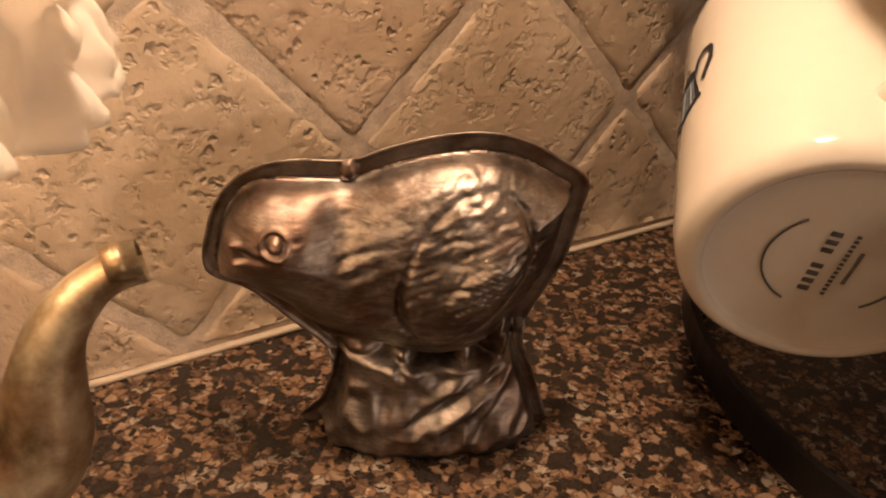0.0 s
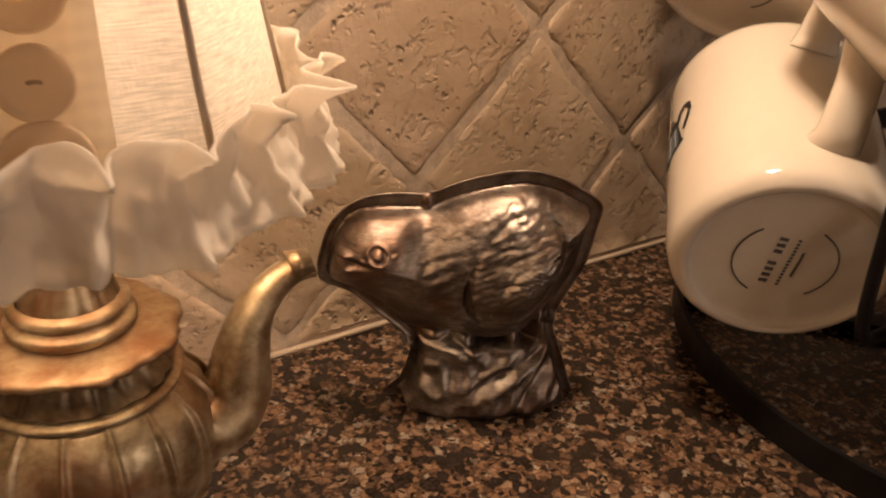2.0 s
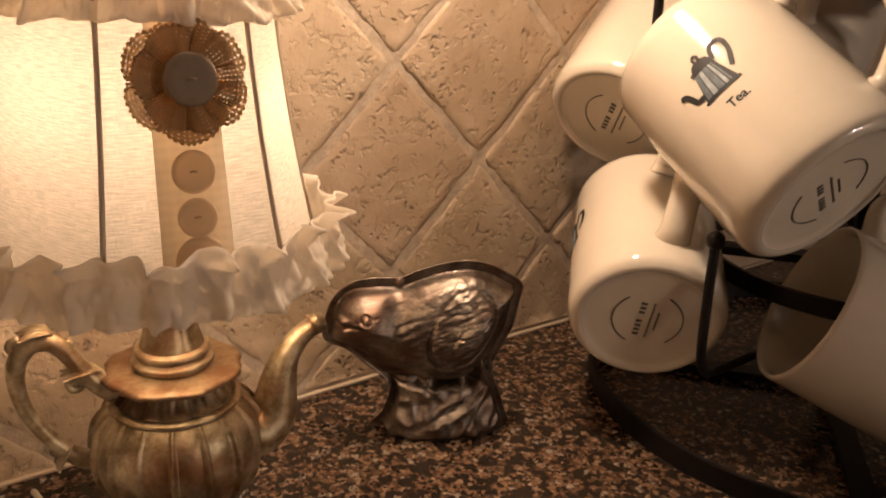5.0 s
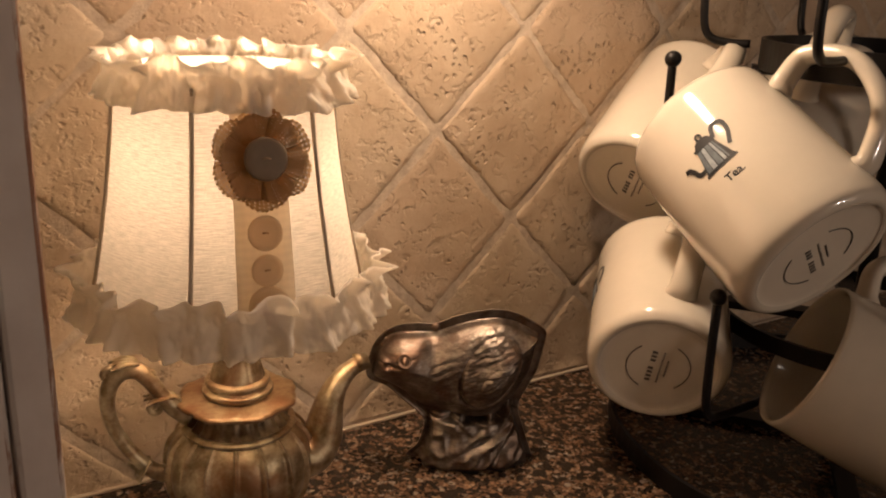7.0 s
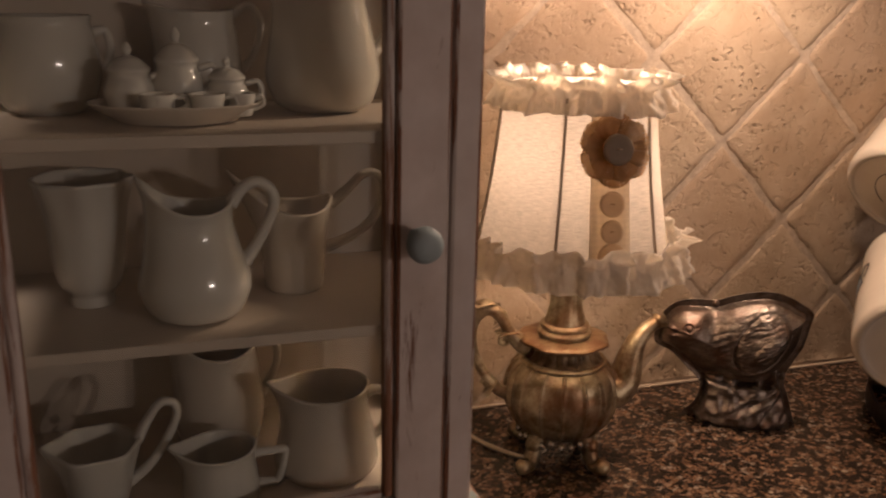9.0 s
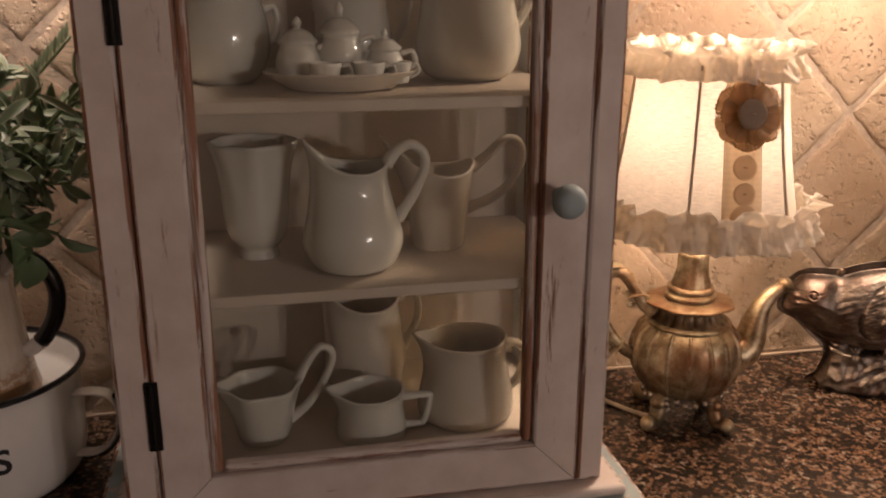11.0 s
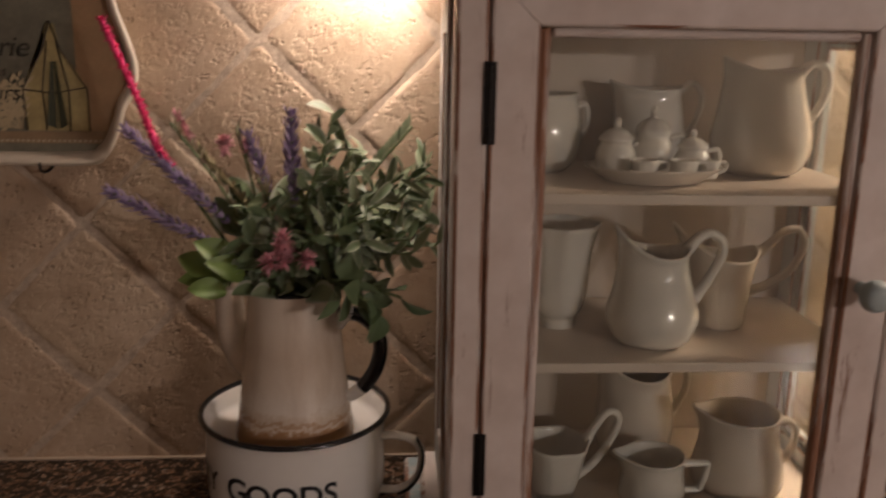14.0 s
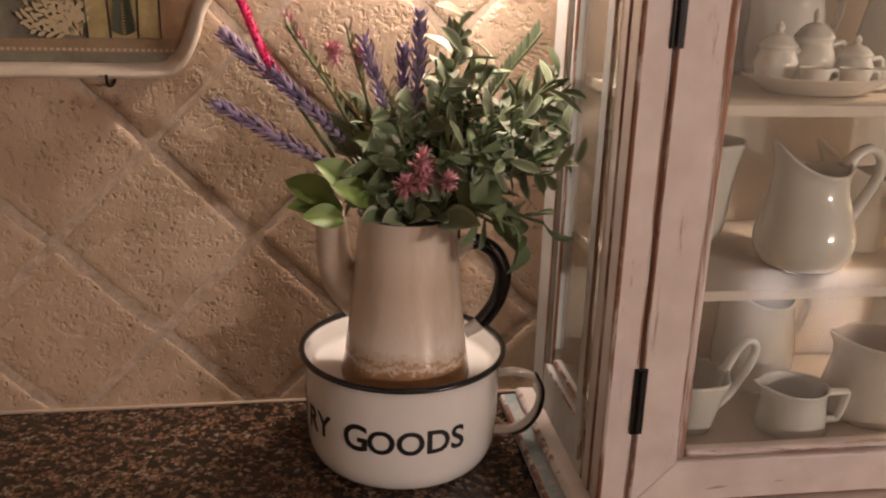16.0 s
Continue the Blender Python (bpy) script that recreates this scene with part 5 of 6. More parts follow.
def rusty_enamel():
    m, nt, p = mat("rusty_enamel")
    v = coords(nt)
    sep = nt.nodes.new("ShaderNodeSeparateXYZ")
    nt.links.new(v, sep.inputs[0])
    n = noise_tex(nt, v, 90, 6, 0.7)
    n2 = noise_tex(nt, v, 22, 4)
    n3 = noise_tex(nt, v, 420, 3, 0.6)
    h = maths(nt, "ADD", maths(nt, "MULTIPLY", sep.outputs[2], 8.5), maths(nt, "MULTIPLY", n, 0.14))
    h = maths(nt, "ADD", h, maths(nt, "MULTIPLY", n2, 0.10))
    h = maths(nt, "ADD", h, maths(nt, "MULTIPLY", n3, 0.10))
    col = ramp(nt, h, [(0.0, (0.22, 0.115, 0.05)), (0.27, (0.34, 0.19, 0.09)), (0.325, (0.42, 0.25, 0.13)), (0.345, (0.72, 0.64, 0.53)), (0.37, (0.40, 0.24, 0.13)),
                       (0.395, (0.62, 0.52, 0.40)), (0.46, (0.75, 0.69, 0.60)), (0.58, (0.68, 0.60, 0.49)), (0.80, (0.60, 0.505, 0.395)), (1.0, (0.66, 0.575, 0.465))])
    brown = ramp(nt, noise_tex(nt, coords(nt, (30, 30, 7)), 1.0, 5, 0.6), [(0.5, (0, 0, 0)), (0.72, (0.55, 0.55, 0.55))])
    col = mix(nt, brown, col, (0.36, 0.24, 0.15))
    nt.links.new(col, p.inputs["Base Color"])
    p.inputs["Roughness"].default_value = 0.22
    p.inputs["Coat Weight"].default_value = 0.3
    bump(nt, p, n, 0.15, 0.0008)
    return m


def enamel_jug():
    root = thing("enamel_jug", pose(-0.558, -0.094, 0.0652), "tan and white enamel coffee jug with rusty base, black handle", "jug")
    prof = smooth_profile([(0.0435, 0.0), (0.0452, 0.003), (0.0445, 0.009), (0.0425, 0.020), (0.0385, 0.055), (0.0345, 0.095), (0.0325, 0.116), (0.0330, 0.119)], 5)
    inner = [(r - 0.0018, z) for r, z in reversed(prof) if z > 0.004]
    part("body", lathe([(0.0, 0.0)] + prof + inner + [(0.0, 0.004)], 72), rusty_enamel(), root)
    rim = [(0.0328 + 0.0013 * math.cos(t), 0.1192 + 0.0013 * math.sin(t)) for t in np.linspace(0, 2 * math.pi, 9)]
    part("rim", lathe(rim, 72), BLACKENAMEL, root, "chipped black rim")
    a = radians(-8)
    d = Vector((math.cos(a), math.sin(a), 0))
    pts = spline([d * r + Vector((0, 0, z)) for r, z in ((0.033, 0.090), (0.040, 0.098), (0.049, 0.0985), (0.060, 0.091), (0.066, 0.076), (0.063, 0.058), (0.055, 0.044), (0.048, 0.037), (0.041, 0.033))], 6)
    part("handle", tube(pts[9:40], 0.0046, 14, side_hint=(0, 1, 0), flat=1.25), BLACKENAMEL, root, "glossy black curved handle")
    part("handle_root", tube(pts[:11], 0.0046, 12, side_hint=(0, 1, 0), flat=1.25), ENAMEL, root, "cream handle root")
    part("handle_root", tube(pts[38:], 0.0042, 12, side_hint=(0, 1, 0), flat=1.25), ENAMEL, root, "cream handle root")
    e = Vector((-0.93, 0.36, 0)).normalized()
    pts = spline([e * r + Vector((0, 0, z)) for r, z in ((0.030, 0.050), (0.044, 0.062), (0.052, 0.080), (0.054, 0.105), (0.056, 0.120))], 6)
    rad = [0.0155 - 0.0005 * k * 0.55 for k in range(25)]
    part("spout", tube(pts, rad, 18, side_hint=(0, 1, 0)), plain("tan_enamel", (0.62, 0.53, 0.42), 0.25, vary=0.12, coat=0.3), root, "pale tan enamel spout")
    part("lug", box(0.0335, 0.0352, -0.006, -0.0035, 0.098, 0.119, 0.0006), [BLACKENAMEL, BLACKENAMEL], root, "", False)


enamel_jug()


def flowers():
    rnd = random.Random(5)
    o = Vector((-0.558, -0.094, 0.176))
    root = thing("flower_arrangement", Matrix.Identity(4), "artificial lavender, pink blooms and greenery in enamel jug", "flowers")

    def off(x, z, y=0.0):
        return Vector((x, -0.10 + y, z))

    def stem_to(tip, sag=0.0, r=0.0011, name="stem"):
        start = o + Vector((rnd.uniform(-0.014, 0.014), rnd.uniform(-0.014, 0.014), -0.02))
        mid = start.lerp(tip, 0.5) + Vector((0, 0, 0.012 + sag))
        pts = spline([start, mid, tip], 8)
        part(name, tube(pts, r, 6), STEM, root)
        return pts

    # lavender spikes
    spikes = [(off(-0.554, 0.309, -0.01), 0.075), (off(-0.670, 0.295, 0.01), 0.055), (off(-0.672, 0.259, -0.03), 0.085), (off(-0.586, 0.292, 0.01), 0.055), (off(-0.640, 0.275, -0.015), 0.060), (off(-0.560, 0.285, 0.03), 0.05)]
    for tip, ln in spikes:
        pts = stem_to(tip)
        d = (pts[-1] - pts[-3]).normalized()
        bm = bmesh.new()
        ln *= 1.08
        rings = int(ln / 0.0056)
        for i in range(rings):
            c = tip - d * ln * i / rings
            rr = 0.0050 + 0.0058 * math.sin(math.pi * min(1.0, (i + 1.5) / rings * 0.8 + 0.1))
            for k in range(6):
                a = 2 * math.pi * k / 6 + i * 0.6 + rnd.uniform(-0.2, 0.2)
                s = d.cross(Vector((0.3, 1, 0.2))).normalized()
                q = Matrix.Rotation(a, 3, d) @ s
                leaf(bm, c, q * 0.95 + d * 0.6, rr * rnd.uniform(0.8, 1.25), 0.0015, -0.5, d, 0.6)
        part("lavender_spike", bm, LAVENDER, root, "purple lavender flower spike")
    # hot pink wired stem
    pts = spline([o + Vector((-0.02, 0, 0.0)), off(-0.628, 0.255), off(-0.648, 0.285), off(-0.664, 0.322, 0.01), off(-0.690, 0.372, 0.03)], 8)
    bm = tube(pts[12:], 0.0024, 8)
    for i in range(520):
        p = pts[12 + rnd.randrange(len(pts) - 12)]
        leaf(bm, p, Vector((rnd.uniform(-1, 1), rnd.uniform(-1, 1), rnd.uniform(-0.2, 1))), 0.0058, 0.0007, 0, (0.1, 0.2, 1))
    part("pink_stem", bm, HOTPINK, root, "fuzzy hot pink stem")
    part("stem", tube(pts[:14], 0.0014, 6), STEM, root)
    # grassy seed heads
    for tip in (off(-0.634, 0.306, -0.02), off(-0.612, 0.272, 0.0), off(-0.597, 0.300, 0.02), off(-0.520, 0.297, 0.03), off(-0.575, 0.270, -0.03)):
        pts = stem_to(tip, 0.006)
        bm = bmesh.new()
        for i in range(5, len(pts)):
            for k in range(5):
                p = pts[i].lerp(pts[i - 1], rnd.random())
                d = (pts[i] - pts[i - 1]).normalized() + Vector((rnd.uniform(-0.7, 0.7), rnd.uniform(-0.7, 0.7), rnd.uniform(-0.2, 0.5)))
                leaf(bm, p, d, rnd.uniform(0.008, 0.013), 0.0009, 0.1)
        part("seed_head", bm, leaf_mat("pale_grass", (0.34, 0.33, 0.16), (0.42, 0.32, 0.24)), root)
    # leafy sprays
    def spray(tip, count, ln, wd, material, sag=0.0, start=4, droop=0.25):
        pts = stem_to(tip, sag)
        bm = bmesh.new()
        for i in range(count):
            t = start + (len(pts) - 1 - start) * i / (count - 1)
            j = min(int(t), len(pts) - 2)
            p = pts[j].lerp(pts[j + 1], t - j)
            d = (pts[j + 1] - pts[j]).normalized()
            s = Matrix.Rotation(i * 2.4 + rnd.uniform(-0.4, 0.4), 3, d) @ d.cross(Vector((0.2, 1, 0.1))).normalized()
            leaf(bm, p, s + d * rnd.uniform(0.3, 0.9), ln * rnd.uniform(0.7, 1.2), wd * rnd.uniform(0.8, 1.2), rnd.uniform(-0.1, droop + 0.2), (rnd.uniform(-0.8, 0.8), rnd.uniform(-1, 0.2), rnd.uniform(0, 1)), 0.35, material == LEAF)
        part("leaf_spray", bm, [material, LEAF_RIM], root)

    for k in range(26):
        a = rnd.uniform(-0.1, 1.0)
        tip = off(-0.545 + 0.085 * rnd.random() + 0.012 * a, 0.218 + 0.077 * rnd.random(), rnd.uniform(-0.05, 0.03))
        spray(tip, 14, 0.023, 0.0031, rnd.choice((LEAF, LEAF, LEAF_DARK)), rnd.uniform(-0.004, 0.012), 5, 0.4)
    for tip in (off(-0.452, 0.222, -0.02), off(-0.459, 0.245, 0.0), off(-0.47, 0.218, -0.03), off(-0.492, 0.255, -0.04), off(-0.500, 0.232, -0.05), off(-0.462, 0.265, 0.02)):
        spray(tip, 14, 0.021, 0.0033, LEAF, 0.01)
    for tip in (off(-0.526, 0.312, 0.0), off(-0.530, 0.292, -0.02), off(-0.516, 0.283, 0.02)):
        spray(tip, 9, 0.026, 0.0055, LEAF, 0.0, 8)
    for tip in (off(-0.470, 0.301, 0.02), off(-0.455, 0.272, 0.03)):
        pts = stem_to(tip, 0.01)
        bm = bmesh.new()
        for i in range(9, len(pts) - 1):
            d = (pts[i + 1] - pts[i]).normalized()
            for s in (-1, 1):
                for q in (0.0, 0.5):
                    leaf(bm, pts[i].lerp(pts[i + 1], q), d * 0.7 + Vector((s * -0.5 * d.z, 0.1, s * d.x)), 0.013, 0.0014, 0.1)
        part("fern_spray", bm, LEAF, root)
    for tip in (off(-0.492, 0.178, -0.05), off(-0.478, 0.190, -0.045), off(-0.50, 0.192, -0.06)):
        spray(tip, 5, 0.026, 0.0075, LEAF_DARK, 0.012, 9, 0.35)
    for k in range(20):
        tip = off(-0.60 + 0.10 * rnd.random(), 0.195 + 0.06 * rnd.random(), rnd.uniform(-0.05, 0.02))
        spray(tip, 10, 0.020, 0.0042, rnd.choice((LEAF, LEAF_DARK)), 0.0, 6)
    # broad leaves on the left
    for x, z, y, m_, l in ((-0.612, 0.224, -0.04, LEAF_BRIGHT, 0.030), (-0.601, 0.213, -0.05, LEAF_BRIGHT, 0.029), (-0.632, 0.207, -0.015, LEAF_BRIGHT, 0.030), (-0.628, 0.197, -0.02, LEAF_BRIGHT, 0.032), (-0.622, 0.190, -0.03, LEAF_BRIGHT, 0.026),
                           (-0.611, 0.246, 0.0, LEAF_DARK, 0.032), (-0.598, 0.262, 0.01, LEAF_DARK, 0.034), (-0.590, 0.236, 0.015, LEAF_DARK, 0.036), (-0.562, 0.262, 0.0, LEAF, 0.034), (-0.552, 0.250, 0.01, LEAF_DARK, 0.036),
                           (-0.575, 0.240, -0.03, LEAF, 0.030), (-0.530, 0.194, -0.055, LEAF, 0.030), (-0.572, 0.194, -0.05, LEAF, 0.022), (-0.558, 0.198, -0.055, LEAF, 0.022), (-0.543, 0.195, -0.055, LEAF, 0.022), (-0.585, 0.196, -0.05, LEAF_DARK, 0.024)):
        tip = off(x, z, y)
        d = (tip - o)
        bm = bmesh.new()
        leaf(bm, tip - d.normalized() * l * 0.9, d + Vector((0, 0, 0.014)), l, l * 0.33, rnd.uniform(0.25, 0.5), (rnd.uniform(-0.5, 0.5), -0.7, rnd.uniform(0.3, 1.0)), 0.45, m_ != LEAF_BRIGHT, 12)
        part("leaf", bm, [m_, LEAF_RIM], root)
    # pink blooms
    for c, r, tall in ((off(-0.556, 0.220, -0.055), 0.011, 2.2), (off(-0.566, 0.217, -0.055), 0.010, 1.0), (off(-0.541, 0.219, -0.055), 0.009, 1.0), (off(-0.606, 0.285, 0.02), 0.010, 1.3), (off(-0.590, 0.284, 0.02), 0.009, 1.2)):
        bm = bmesh.new()
        for i in range(int(110 * tall)):
            d = Vector((rnd.gauss(0, 1), rnd.gauss(0, 1) - 0.2, rnd.gauss(0.5, 1))).normalized()
            leaf(bm, c + Vector((0, 0, (tall - 1) * r * rnd.uniform(-0.3, 1.0))), d, r * rnd.uniform(0.6, 1.0), 0.0010, 0.1)
        part("bloom", bm, PINK, root, "fuzzy pink bloom")
    # rosy tipped grass stem
    pts = spline([off(-0.575, 0.215), off(-0.590, 0.248), off(-0.606, 0.268), off(-0.622, 0.288), off(-0.634, 0.308)], 8)
    for name, lo, hi, m_ in (("seed_head", 4, 24, leaf_mat("straw_grass", (0.36, 0.32, 0.14), (0.45, 0.38, 0.22))), ("pink_tip", 24, len(pts), PINK)):
        bm = tube(pts[lo:hi], 0.0013, 6)
        for i in range(lo + 1, hi):
            d = (pts[i] - pts[i - 1]).normalized()
            for k in range(7):
                leaf(bm, pts[i - 1].lerp(pts[i], rnd.random()), d * 1.3 + Vector((rnd.uniform(-0.7, 0.7), rnd.uniform(-0.7, 0.7), rnd.uniform(-0.3, 0.4))), rnd.uniform(0.006, 0.009), 0.0009, -0.1)
        part(name, bm, m_, root)
    return root


flowers()


# ---- painted serving tray on the wall ----
def serving_tray():
    root = thing("serving_tray", pose(-0.80, -0.004, 0.262), "painted serving tray with cream rim leaning on wall hooks", "tray")
    outline = []
    # right side is wavy, the left side mirrors it
    right = [(0.0, 0.0), (0.075, 0.0), (0.092, 0.006), (0.104, 0.026), (0.110, 0.045), (0.119, 0.060), (0.121, 0.078), (0.116, 0.098), (0.108, 0.122), (0.104, 0.15), (0.10, 0.172), (0.07, 0.182), (0.0, 0.182)]
    pts = [(p.x, p.y) for p in spline([(x, z, 0) for x, z in right], 5)]
    outline = pts + [(-x, z) for x, z in reversed(pts[1:-1])]

    def sheet(scale, y, bm, dz=0.0):
        return [bm.verts.new((x * scale, y, (z - 0.091) * scale + 0.091 + dz)) for x, z in outline]

    bm = bmesh.new()
    a, b = sheet(1.0, -0.022, bm), sheet(0.965, -0.024, bm)
    c, e = sheet(0.90, -0.009, bm), sheet(0.95, -0.004, bm)
    n = len(a)
    for A, B in ((a, b), (b, c), (e, a)):
        for k in range(n):
            bm.faces.new((A[k], A[(k + 1) % n], B[(k + 1) % n], B[k]))
    part("rim", bm, plain("cream_lacquer", (0.62, 0.54, 0.42), 0.4, vary=0.1), root, "cream flared rim")
    bm = bmesh.new()
    f = sheet(0.905, -0.0088, bm)
    bm.faces.new(f)
    bmesh.ops.triangulate(bm, faces=bm.faces)
    part("panel", bm, PICTURE, root, "dark olive painted picture panel", False)

    def shape(name, material, label, polys, y=-0.0105):
        bm = bmesh.new()
        for poly in polys:
            bm.faces.new([bm.verts.new((x, y, z)) for x, z in poly])
        bmesh.ops.triangulate(bm, faces=bm.faces)
        part(name, bm, material, root, label, False)

    tan = plain("picture_tan", (0.36, 0.23, 0.12), 0.5, vary=0.2)
    shape("picture_border", tan, "tan painted border", [[(0.070, 0.020), (0.094, 0.022), (0.108, 0.07), (0.10, 0.12), (0.086, 0.165), (0.070, 0.165)]], -0.0098)
    shape("picture_ledge", plain("picture_ledge", (0.30, 0.21, 0.12), 0.5, vary=0.2), "painted ledge", [[(-0.09, 0.016), (0.092, 0.016), (0.094, 0.026), (-0.09, 0.024)]], -0.0108)
    shape("bell_jar_picture", plain("picture_straw", (0.42, 0.34, 0.15), 0.5, vary=0.3), "painted glass cloche picture", [[(0.030, 0.026), (0.078, 0.026), (0.078, 0.058), (0.072, 0.070), (0.060, 0.088), (0.056, 0.108), (0.050, 0.108), (0.046, 0.088), (0.034, 0.070), (0.029, 0.058)]], -0.0112)
    bm = bmesh.new()
    for i in range(44):
        x = -0.084 + i * 0.004
        box(x, x + 0.0022, -0.0112, -0.0108, 0.0170, 0.0188, bm=bm)
    part("picture_beading", bm, plain("picture_cream", (0.50, 0.42, 0.29), 0.5), root, "cream dotted line along the painted ledge", False)
    bar = plain("picture_dark", (0.06, 0.045, 0.03), 0.5)
    for pts in ([(0.030, 0.026), (0.029, 0.058), (0.046, 0.088), (0.053, 0.11)], [(0.078, 0.026), (0.078, 0.058), (0.060, 0.088), (0.053, 0.11)], [(0.045, 0.026), (0.044, 0.058), (0.050, 0.095)], [(0.063, 0.026), (0.064, 0.058), (0.057, 0.095)], [(0.029, 0.058), (0.052, 0.055), (0.078, 0.060)]):
        part("picture_bar", tube([(x, -0.0122, z) for x, z in pts], 0.0006, 6), bar, root)
    bm = bmesh.new()
    rnd = random.Random(3)
    for i in range(26):
        z = 0.028 + i * 0.002
        for s in (-1, 1):
            leaf(bm, (0.054, -0.0125, z), (s * 1.0, -0.02, 0.5), 0.010 - 0.0003 * i, 0.0011, 0.2, (0, 1, 0), 0.0)
    part("fern_picture", bm, plain("picture_fern", (0.05, 0.055, 0.03), 0.6), root, "painted dark fern")
    bm = bmesh.new()
    for i in range(13):
        a = radians(82 + i * 7.5 + rnd.uniform(-4, 4))
        d, ln = Vector((math.cos(a), 0, math.sin(a))), rnd.uniform(0.026, 0.044)
        for k in range(9):
            q = 0.25 + 0.75 * k / 8
            s = 1 if k % 2 else -1
            leaf(bm, (0.026 + d.x * ln * q, -0.0125 - 0.00003 * i, 0.027 + d.z * ln * q), (d.x - s * 0.7 * d.z, -0.01, d.z + s * 0.7 * d.x), rnd.uniform(0.005, 0.009), 0.0013, 0.0, (0, 1, 0), 0.0)
        tube([(0.026, -0.0122, 0.027), (0.026 + d.x * ln, -0.0122, 0.027 + d.z * ln)], 0.0004, 5, bm)
    part("grass_picture", bm, plain("picture_sheaf", (0.52, 0.42, 0.25), 0.6), root, "painted pale sheaf")

    def word(text, x, z, size):
        cu = bpy.data.curves.new("type", "FONT")
        cu.body, cu.size, cu.align_x, cu.shear = text, size, "CENTER", 0.25
        tmp = new("type", cu)
        me = bpy.data.meshes.new_from_object(tmp.evaluated_get(bpy.context.evaluated_depsgraph_get()))
        bpy.data.objects.remove(tmp)
        bm = bmesh.new()
        bm.from_mesh(me)
        part("lettering", moved(bm, pose(x, -0.0128, z, 90, 0, 0)), plain("picture_ink", (0.045, 0.04, 0.03), 0.6), root, "", False)

    word("Galerie", 0.004, 0.083, 0.022)
    word("des", 0.010, 0.068, 0.011)
    word("Fleurs", 0.006, 0.050, 0.017)
    for x in (-0.052, 0.043):
        part("hook", tube(spline([(x, 0.0, -0.003), (x, -0.012, -0.006), (x, -0.026, -0.004), (x, -0.029, 0.003)], 5), 0.0011, 8), IRON, root, "small wire hook")


serving_tray()
plate = obj("white_saucer", lathe(smooth_profile([(0.0, 0.002), (0.03, 0.0), (0.045, 0.004), (0.056, 0.012), (0.058, 0.0135), (0.054, 0.0125), (0.04, 0.0065), (0.0, 0.005)], 4), 56), IRONSTONE)
plate.matrix_world = pose(-0.905, -0.075, 0.0)
tagged(plate, "white glazed saucer on the dark granite counter", "saucer")

# puck lamp under the wall cabinets
for x, y in ((-0.497, -0.046), (0.12, -0.105)):
    puck = thing("under_cabinet_lamp", pose(x, y, 0.475), "small round under-cabinet puck lamp, lit", "lamp", "under-cabinet lamps")
    part("housing", lathe([(0.0, 0.0), (0.034, 0.0), (0.034, -0.008), (0.030, -0.011), (0.0285, -0.011), (0.0285, -0.004), (0.0, -0.004)], 40), plain("puck_metal", (0.5, 0.48, 0.45), 0.4, 0.6), puck)
# cord and cap are an assumed form for these unseen lamps
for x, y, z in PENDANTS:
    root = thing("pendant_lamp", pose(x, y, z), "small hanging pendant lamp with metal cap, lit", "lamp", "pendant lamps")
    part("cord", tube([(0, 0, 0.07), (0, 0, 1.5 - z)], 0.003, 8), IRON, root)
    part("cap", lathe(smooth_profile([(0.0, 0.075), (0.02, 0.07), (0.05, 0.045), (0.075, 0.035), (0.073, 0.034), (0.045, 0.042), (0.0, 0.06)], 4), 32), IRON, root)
# ring around the added ceiling fill, out of view
fill_lamp = thing("ceiling_fill", pose(-0.2, -1.2, 1.5), "unseen round fill lamp added at the ceiling, lit", "lamp")
part("trim_ring", lathe([(0.065, 0.0), (0.085, 0.0), (0.085, -0.006), (0.065, -0.004), (0.065, 0.0)], 40), ROOM, fill_lamp)


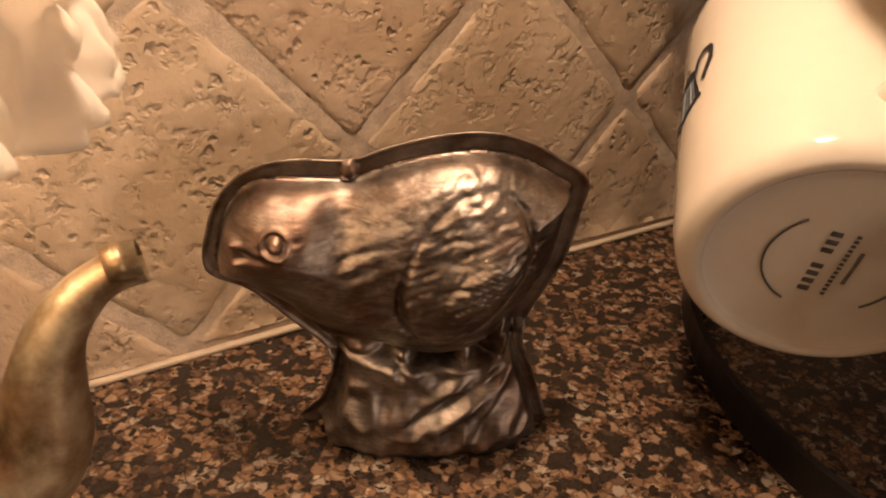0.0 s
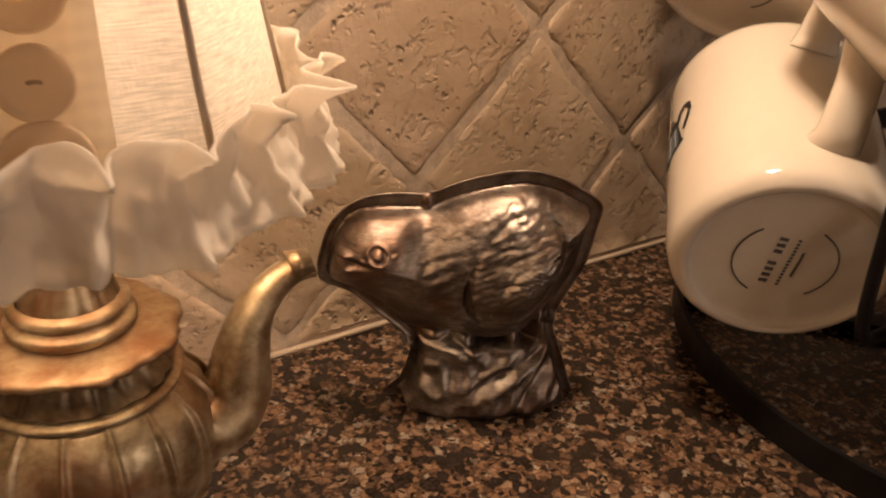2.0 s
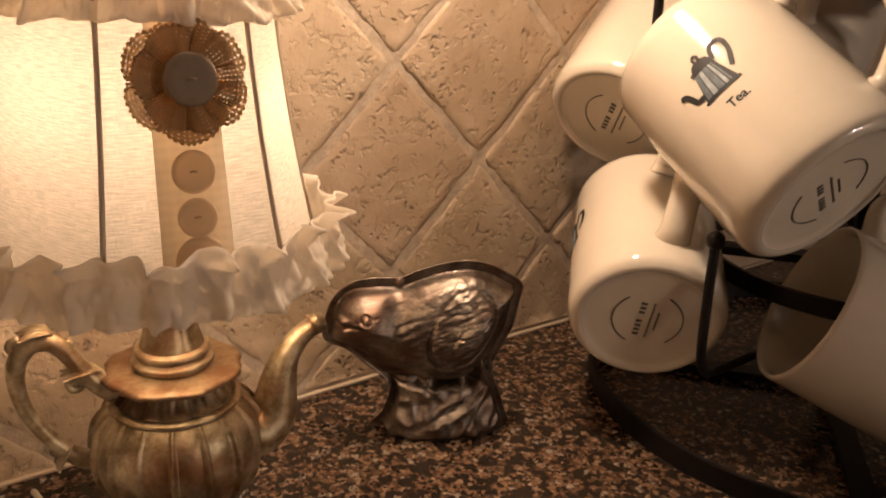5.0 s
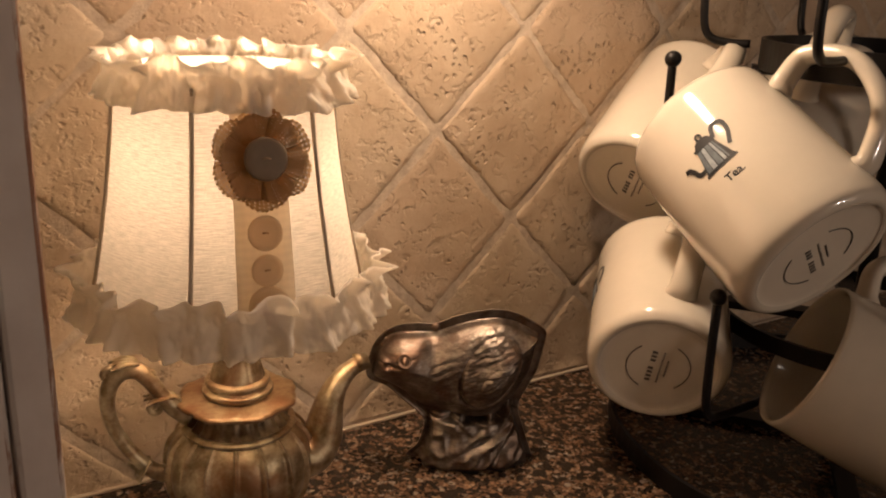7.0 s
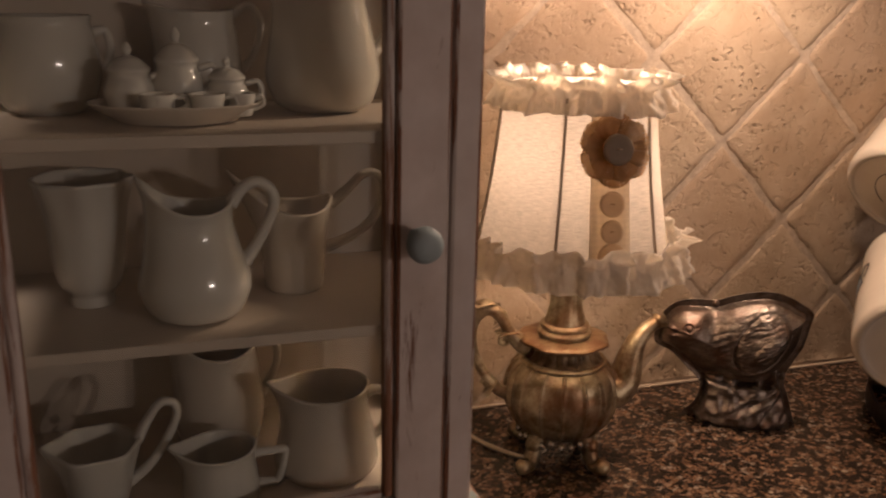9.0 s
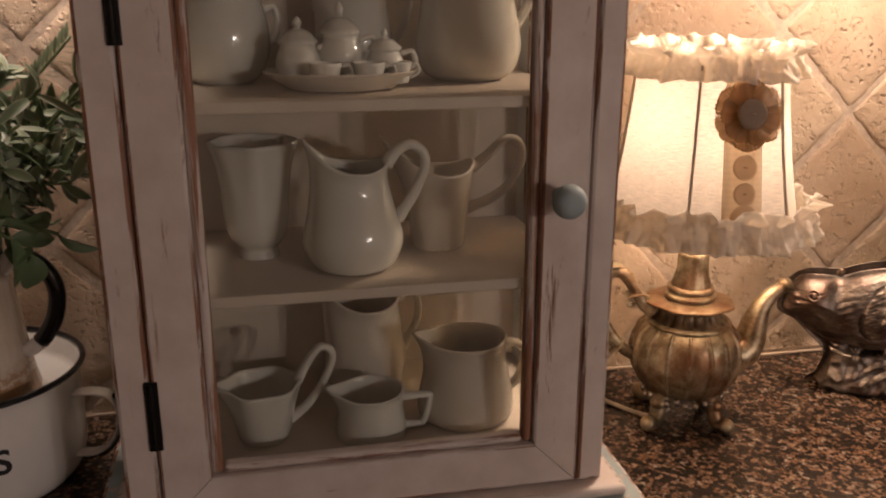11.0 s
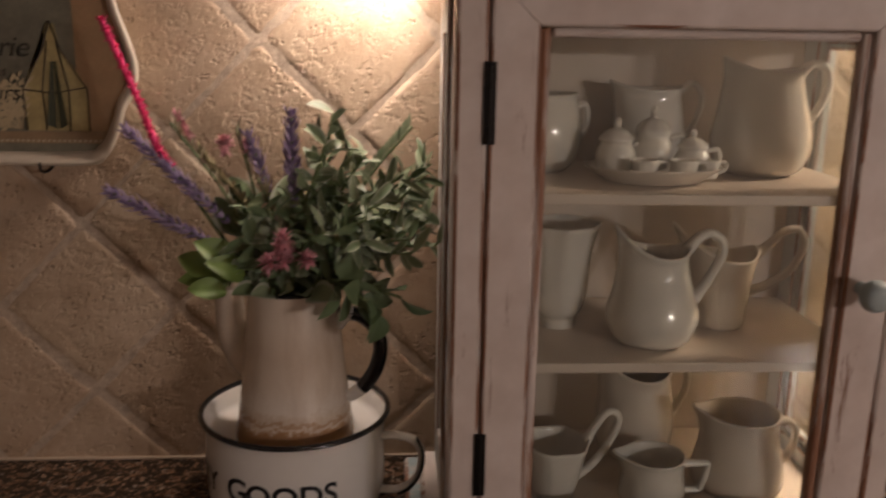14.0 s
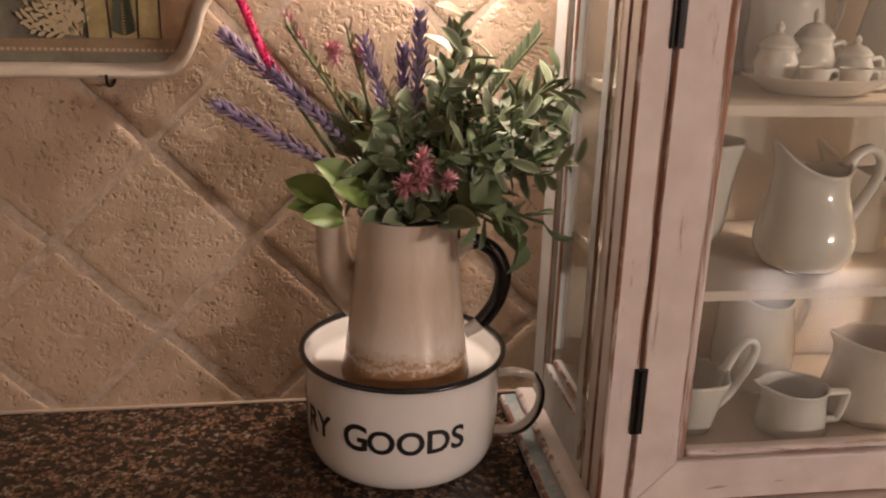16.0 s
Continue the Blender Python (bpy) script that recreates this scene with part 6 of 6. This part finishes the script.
# ---- wall tiles ----
def tile_mesh(seed, half=False):
    """A tumbled square tile on its corner: rounded, nibbled edges and a lightly uneven face."""
    rnd = random.Random(seed)
    n, s = 14, 0.0509
    bm = bmesh.new()
    V = {}
    for i in range(n + 1):
        for j in range(n + 1):
            u, v = 2 * i / n - 1, 2 * j / n - 1
            u, v = math.copysign(abs(u) ** 0.6, u), math.copysign(abs(v) ** 0.6, v)
            q = Vector((u * 1.7, v * 1.7, seed * 3.1))
            e = max(abs(u), abs(v))
            x = u * s + (0.0016 * noise.noise(q * 2.3) if abs(u) > 0.8 else 0)
            y = v * s + (0.0016 * noise.noise(q * 2.3 + Vector((0, 0, 9))) if abs(v) > 0.8 else 0)
            k = math.hypot(max(0, abs(u) - 0.92), max(0, abs(v) - 0.92)) / 0.08
            lift = 0.0060 - 0.0013 * min(1.2, k) ** 1.6 + 0.0005 * noise.noise(q * 1.4) + 0.0004 * noise.noise(q * 5)
            c = math.sqrt(0.5)
            V[i, j] = bm.verts.new(((x - y) * c, -lift, (x + y) * c))
    for i in range(n):
        for j in range(n):
            bm.faces.new((V[i, j], V[i + 1, j], V[i + 1, j + 1], V[i, j + 1]))
    ring = [V[i, 0] for i in range(n)] + [V[n, j] for j in range(n)] + [V[n - i, n] for i in range(n)] + [V[0, n - j] for j in range(n)]
    low = [bm.verts.new((v.co.x, 0.002, v.co.z)) for v in ring]
    for k in range(len(ring)):
        j = (k + 1) % len(ring)
        bm.faces.new((ring[k], low[k], low[j], ring[j]))
    if half:
        bmesh.ops.bisect_plane(bm, geom=bm.verts[:] + bm.edges[:] + bm.faces[:], plane_co=(0, 0, 0.0), plane_no=(0, 0, -1), clear_outer=True)
    bmesh.ops.recalc_face_normals(bm, faces=bm.faces)
    me = bpy.data.meshes.new("tile")
    bm.to_mesh(me)
    bm.free()
    me.materials.append(TILE)
    me.polygons.foreach_set("use_smooth", [True] * len(me.polygons))
    return me


TILES = [tile_mesh(k) for k in range(8)]
HALVES = [tile_mesh(k + 20, True) for k in range(4)]
rnd = random.Random(11)
h = 0.0733
for i in range(-11, 8):
    for j in range(-1, 4):
        for cls in (0, 1):
            x = 0.149 + 2 * h * i + h * cls
            z = 0.0785 + h + 2 * h * j - h * cls
            if z < -0.01 or z > 0.56 or x < -1.52 or x > 1.2:
                continue
            cut = z < 0.03
            ob = new("tile", rnd.choice(HALVES if cut else TILES))
            ob.parent = wall_back
            spin = 0 if cut else 90 * rnd.randrange(4)
            lean = min(0.0, x - 0.149)
            ob.matrix_world = pose(x + 0.008 * lean, 0.0005 * rnd.random(), z + 0.0150 * lean) @ pose(0, 0, 0, 0, spin + rnd.uniform(-0.5, 0.5), 0)
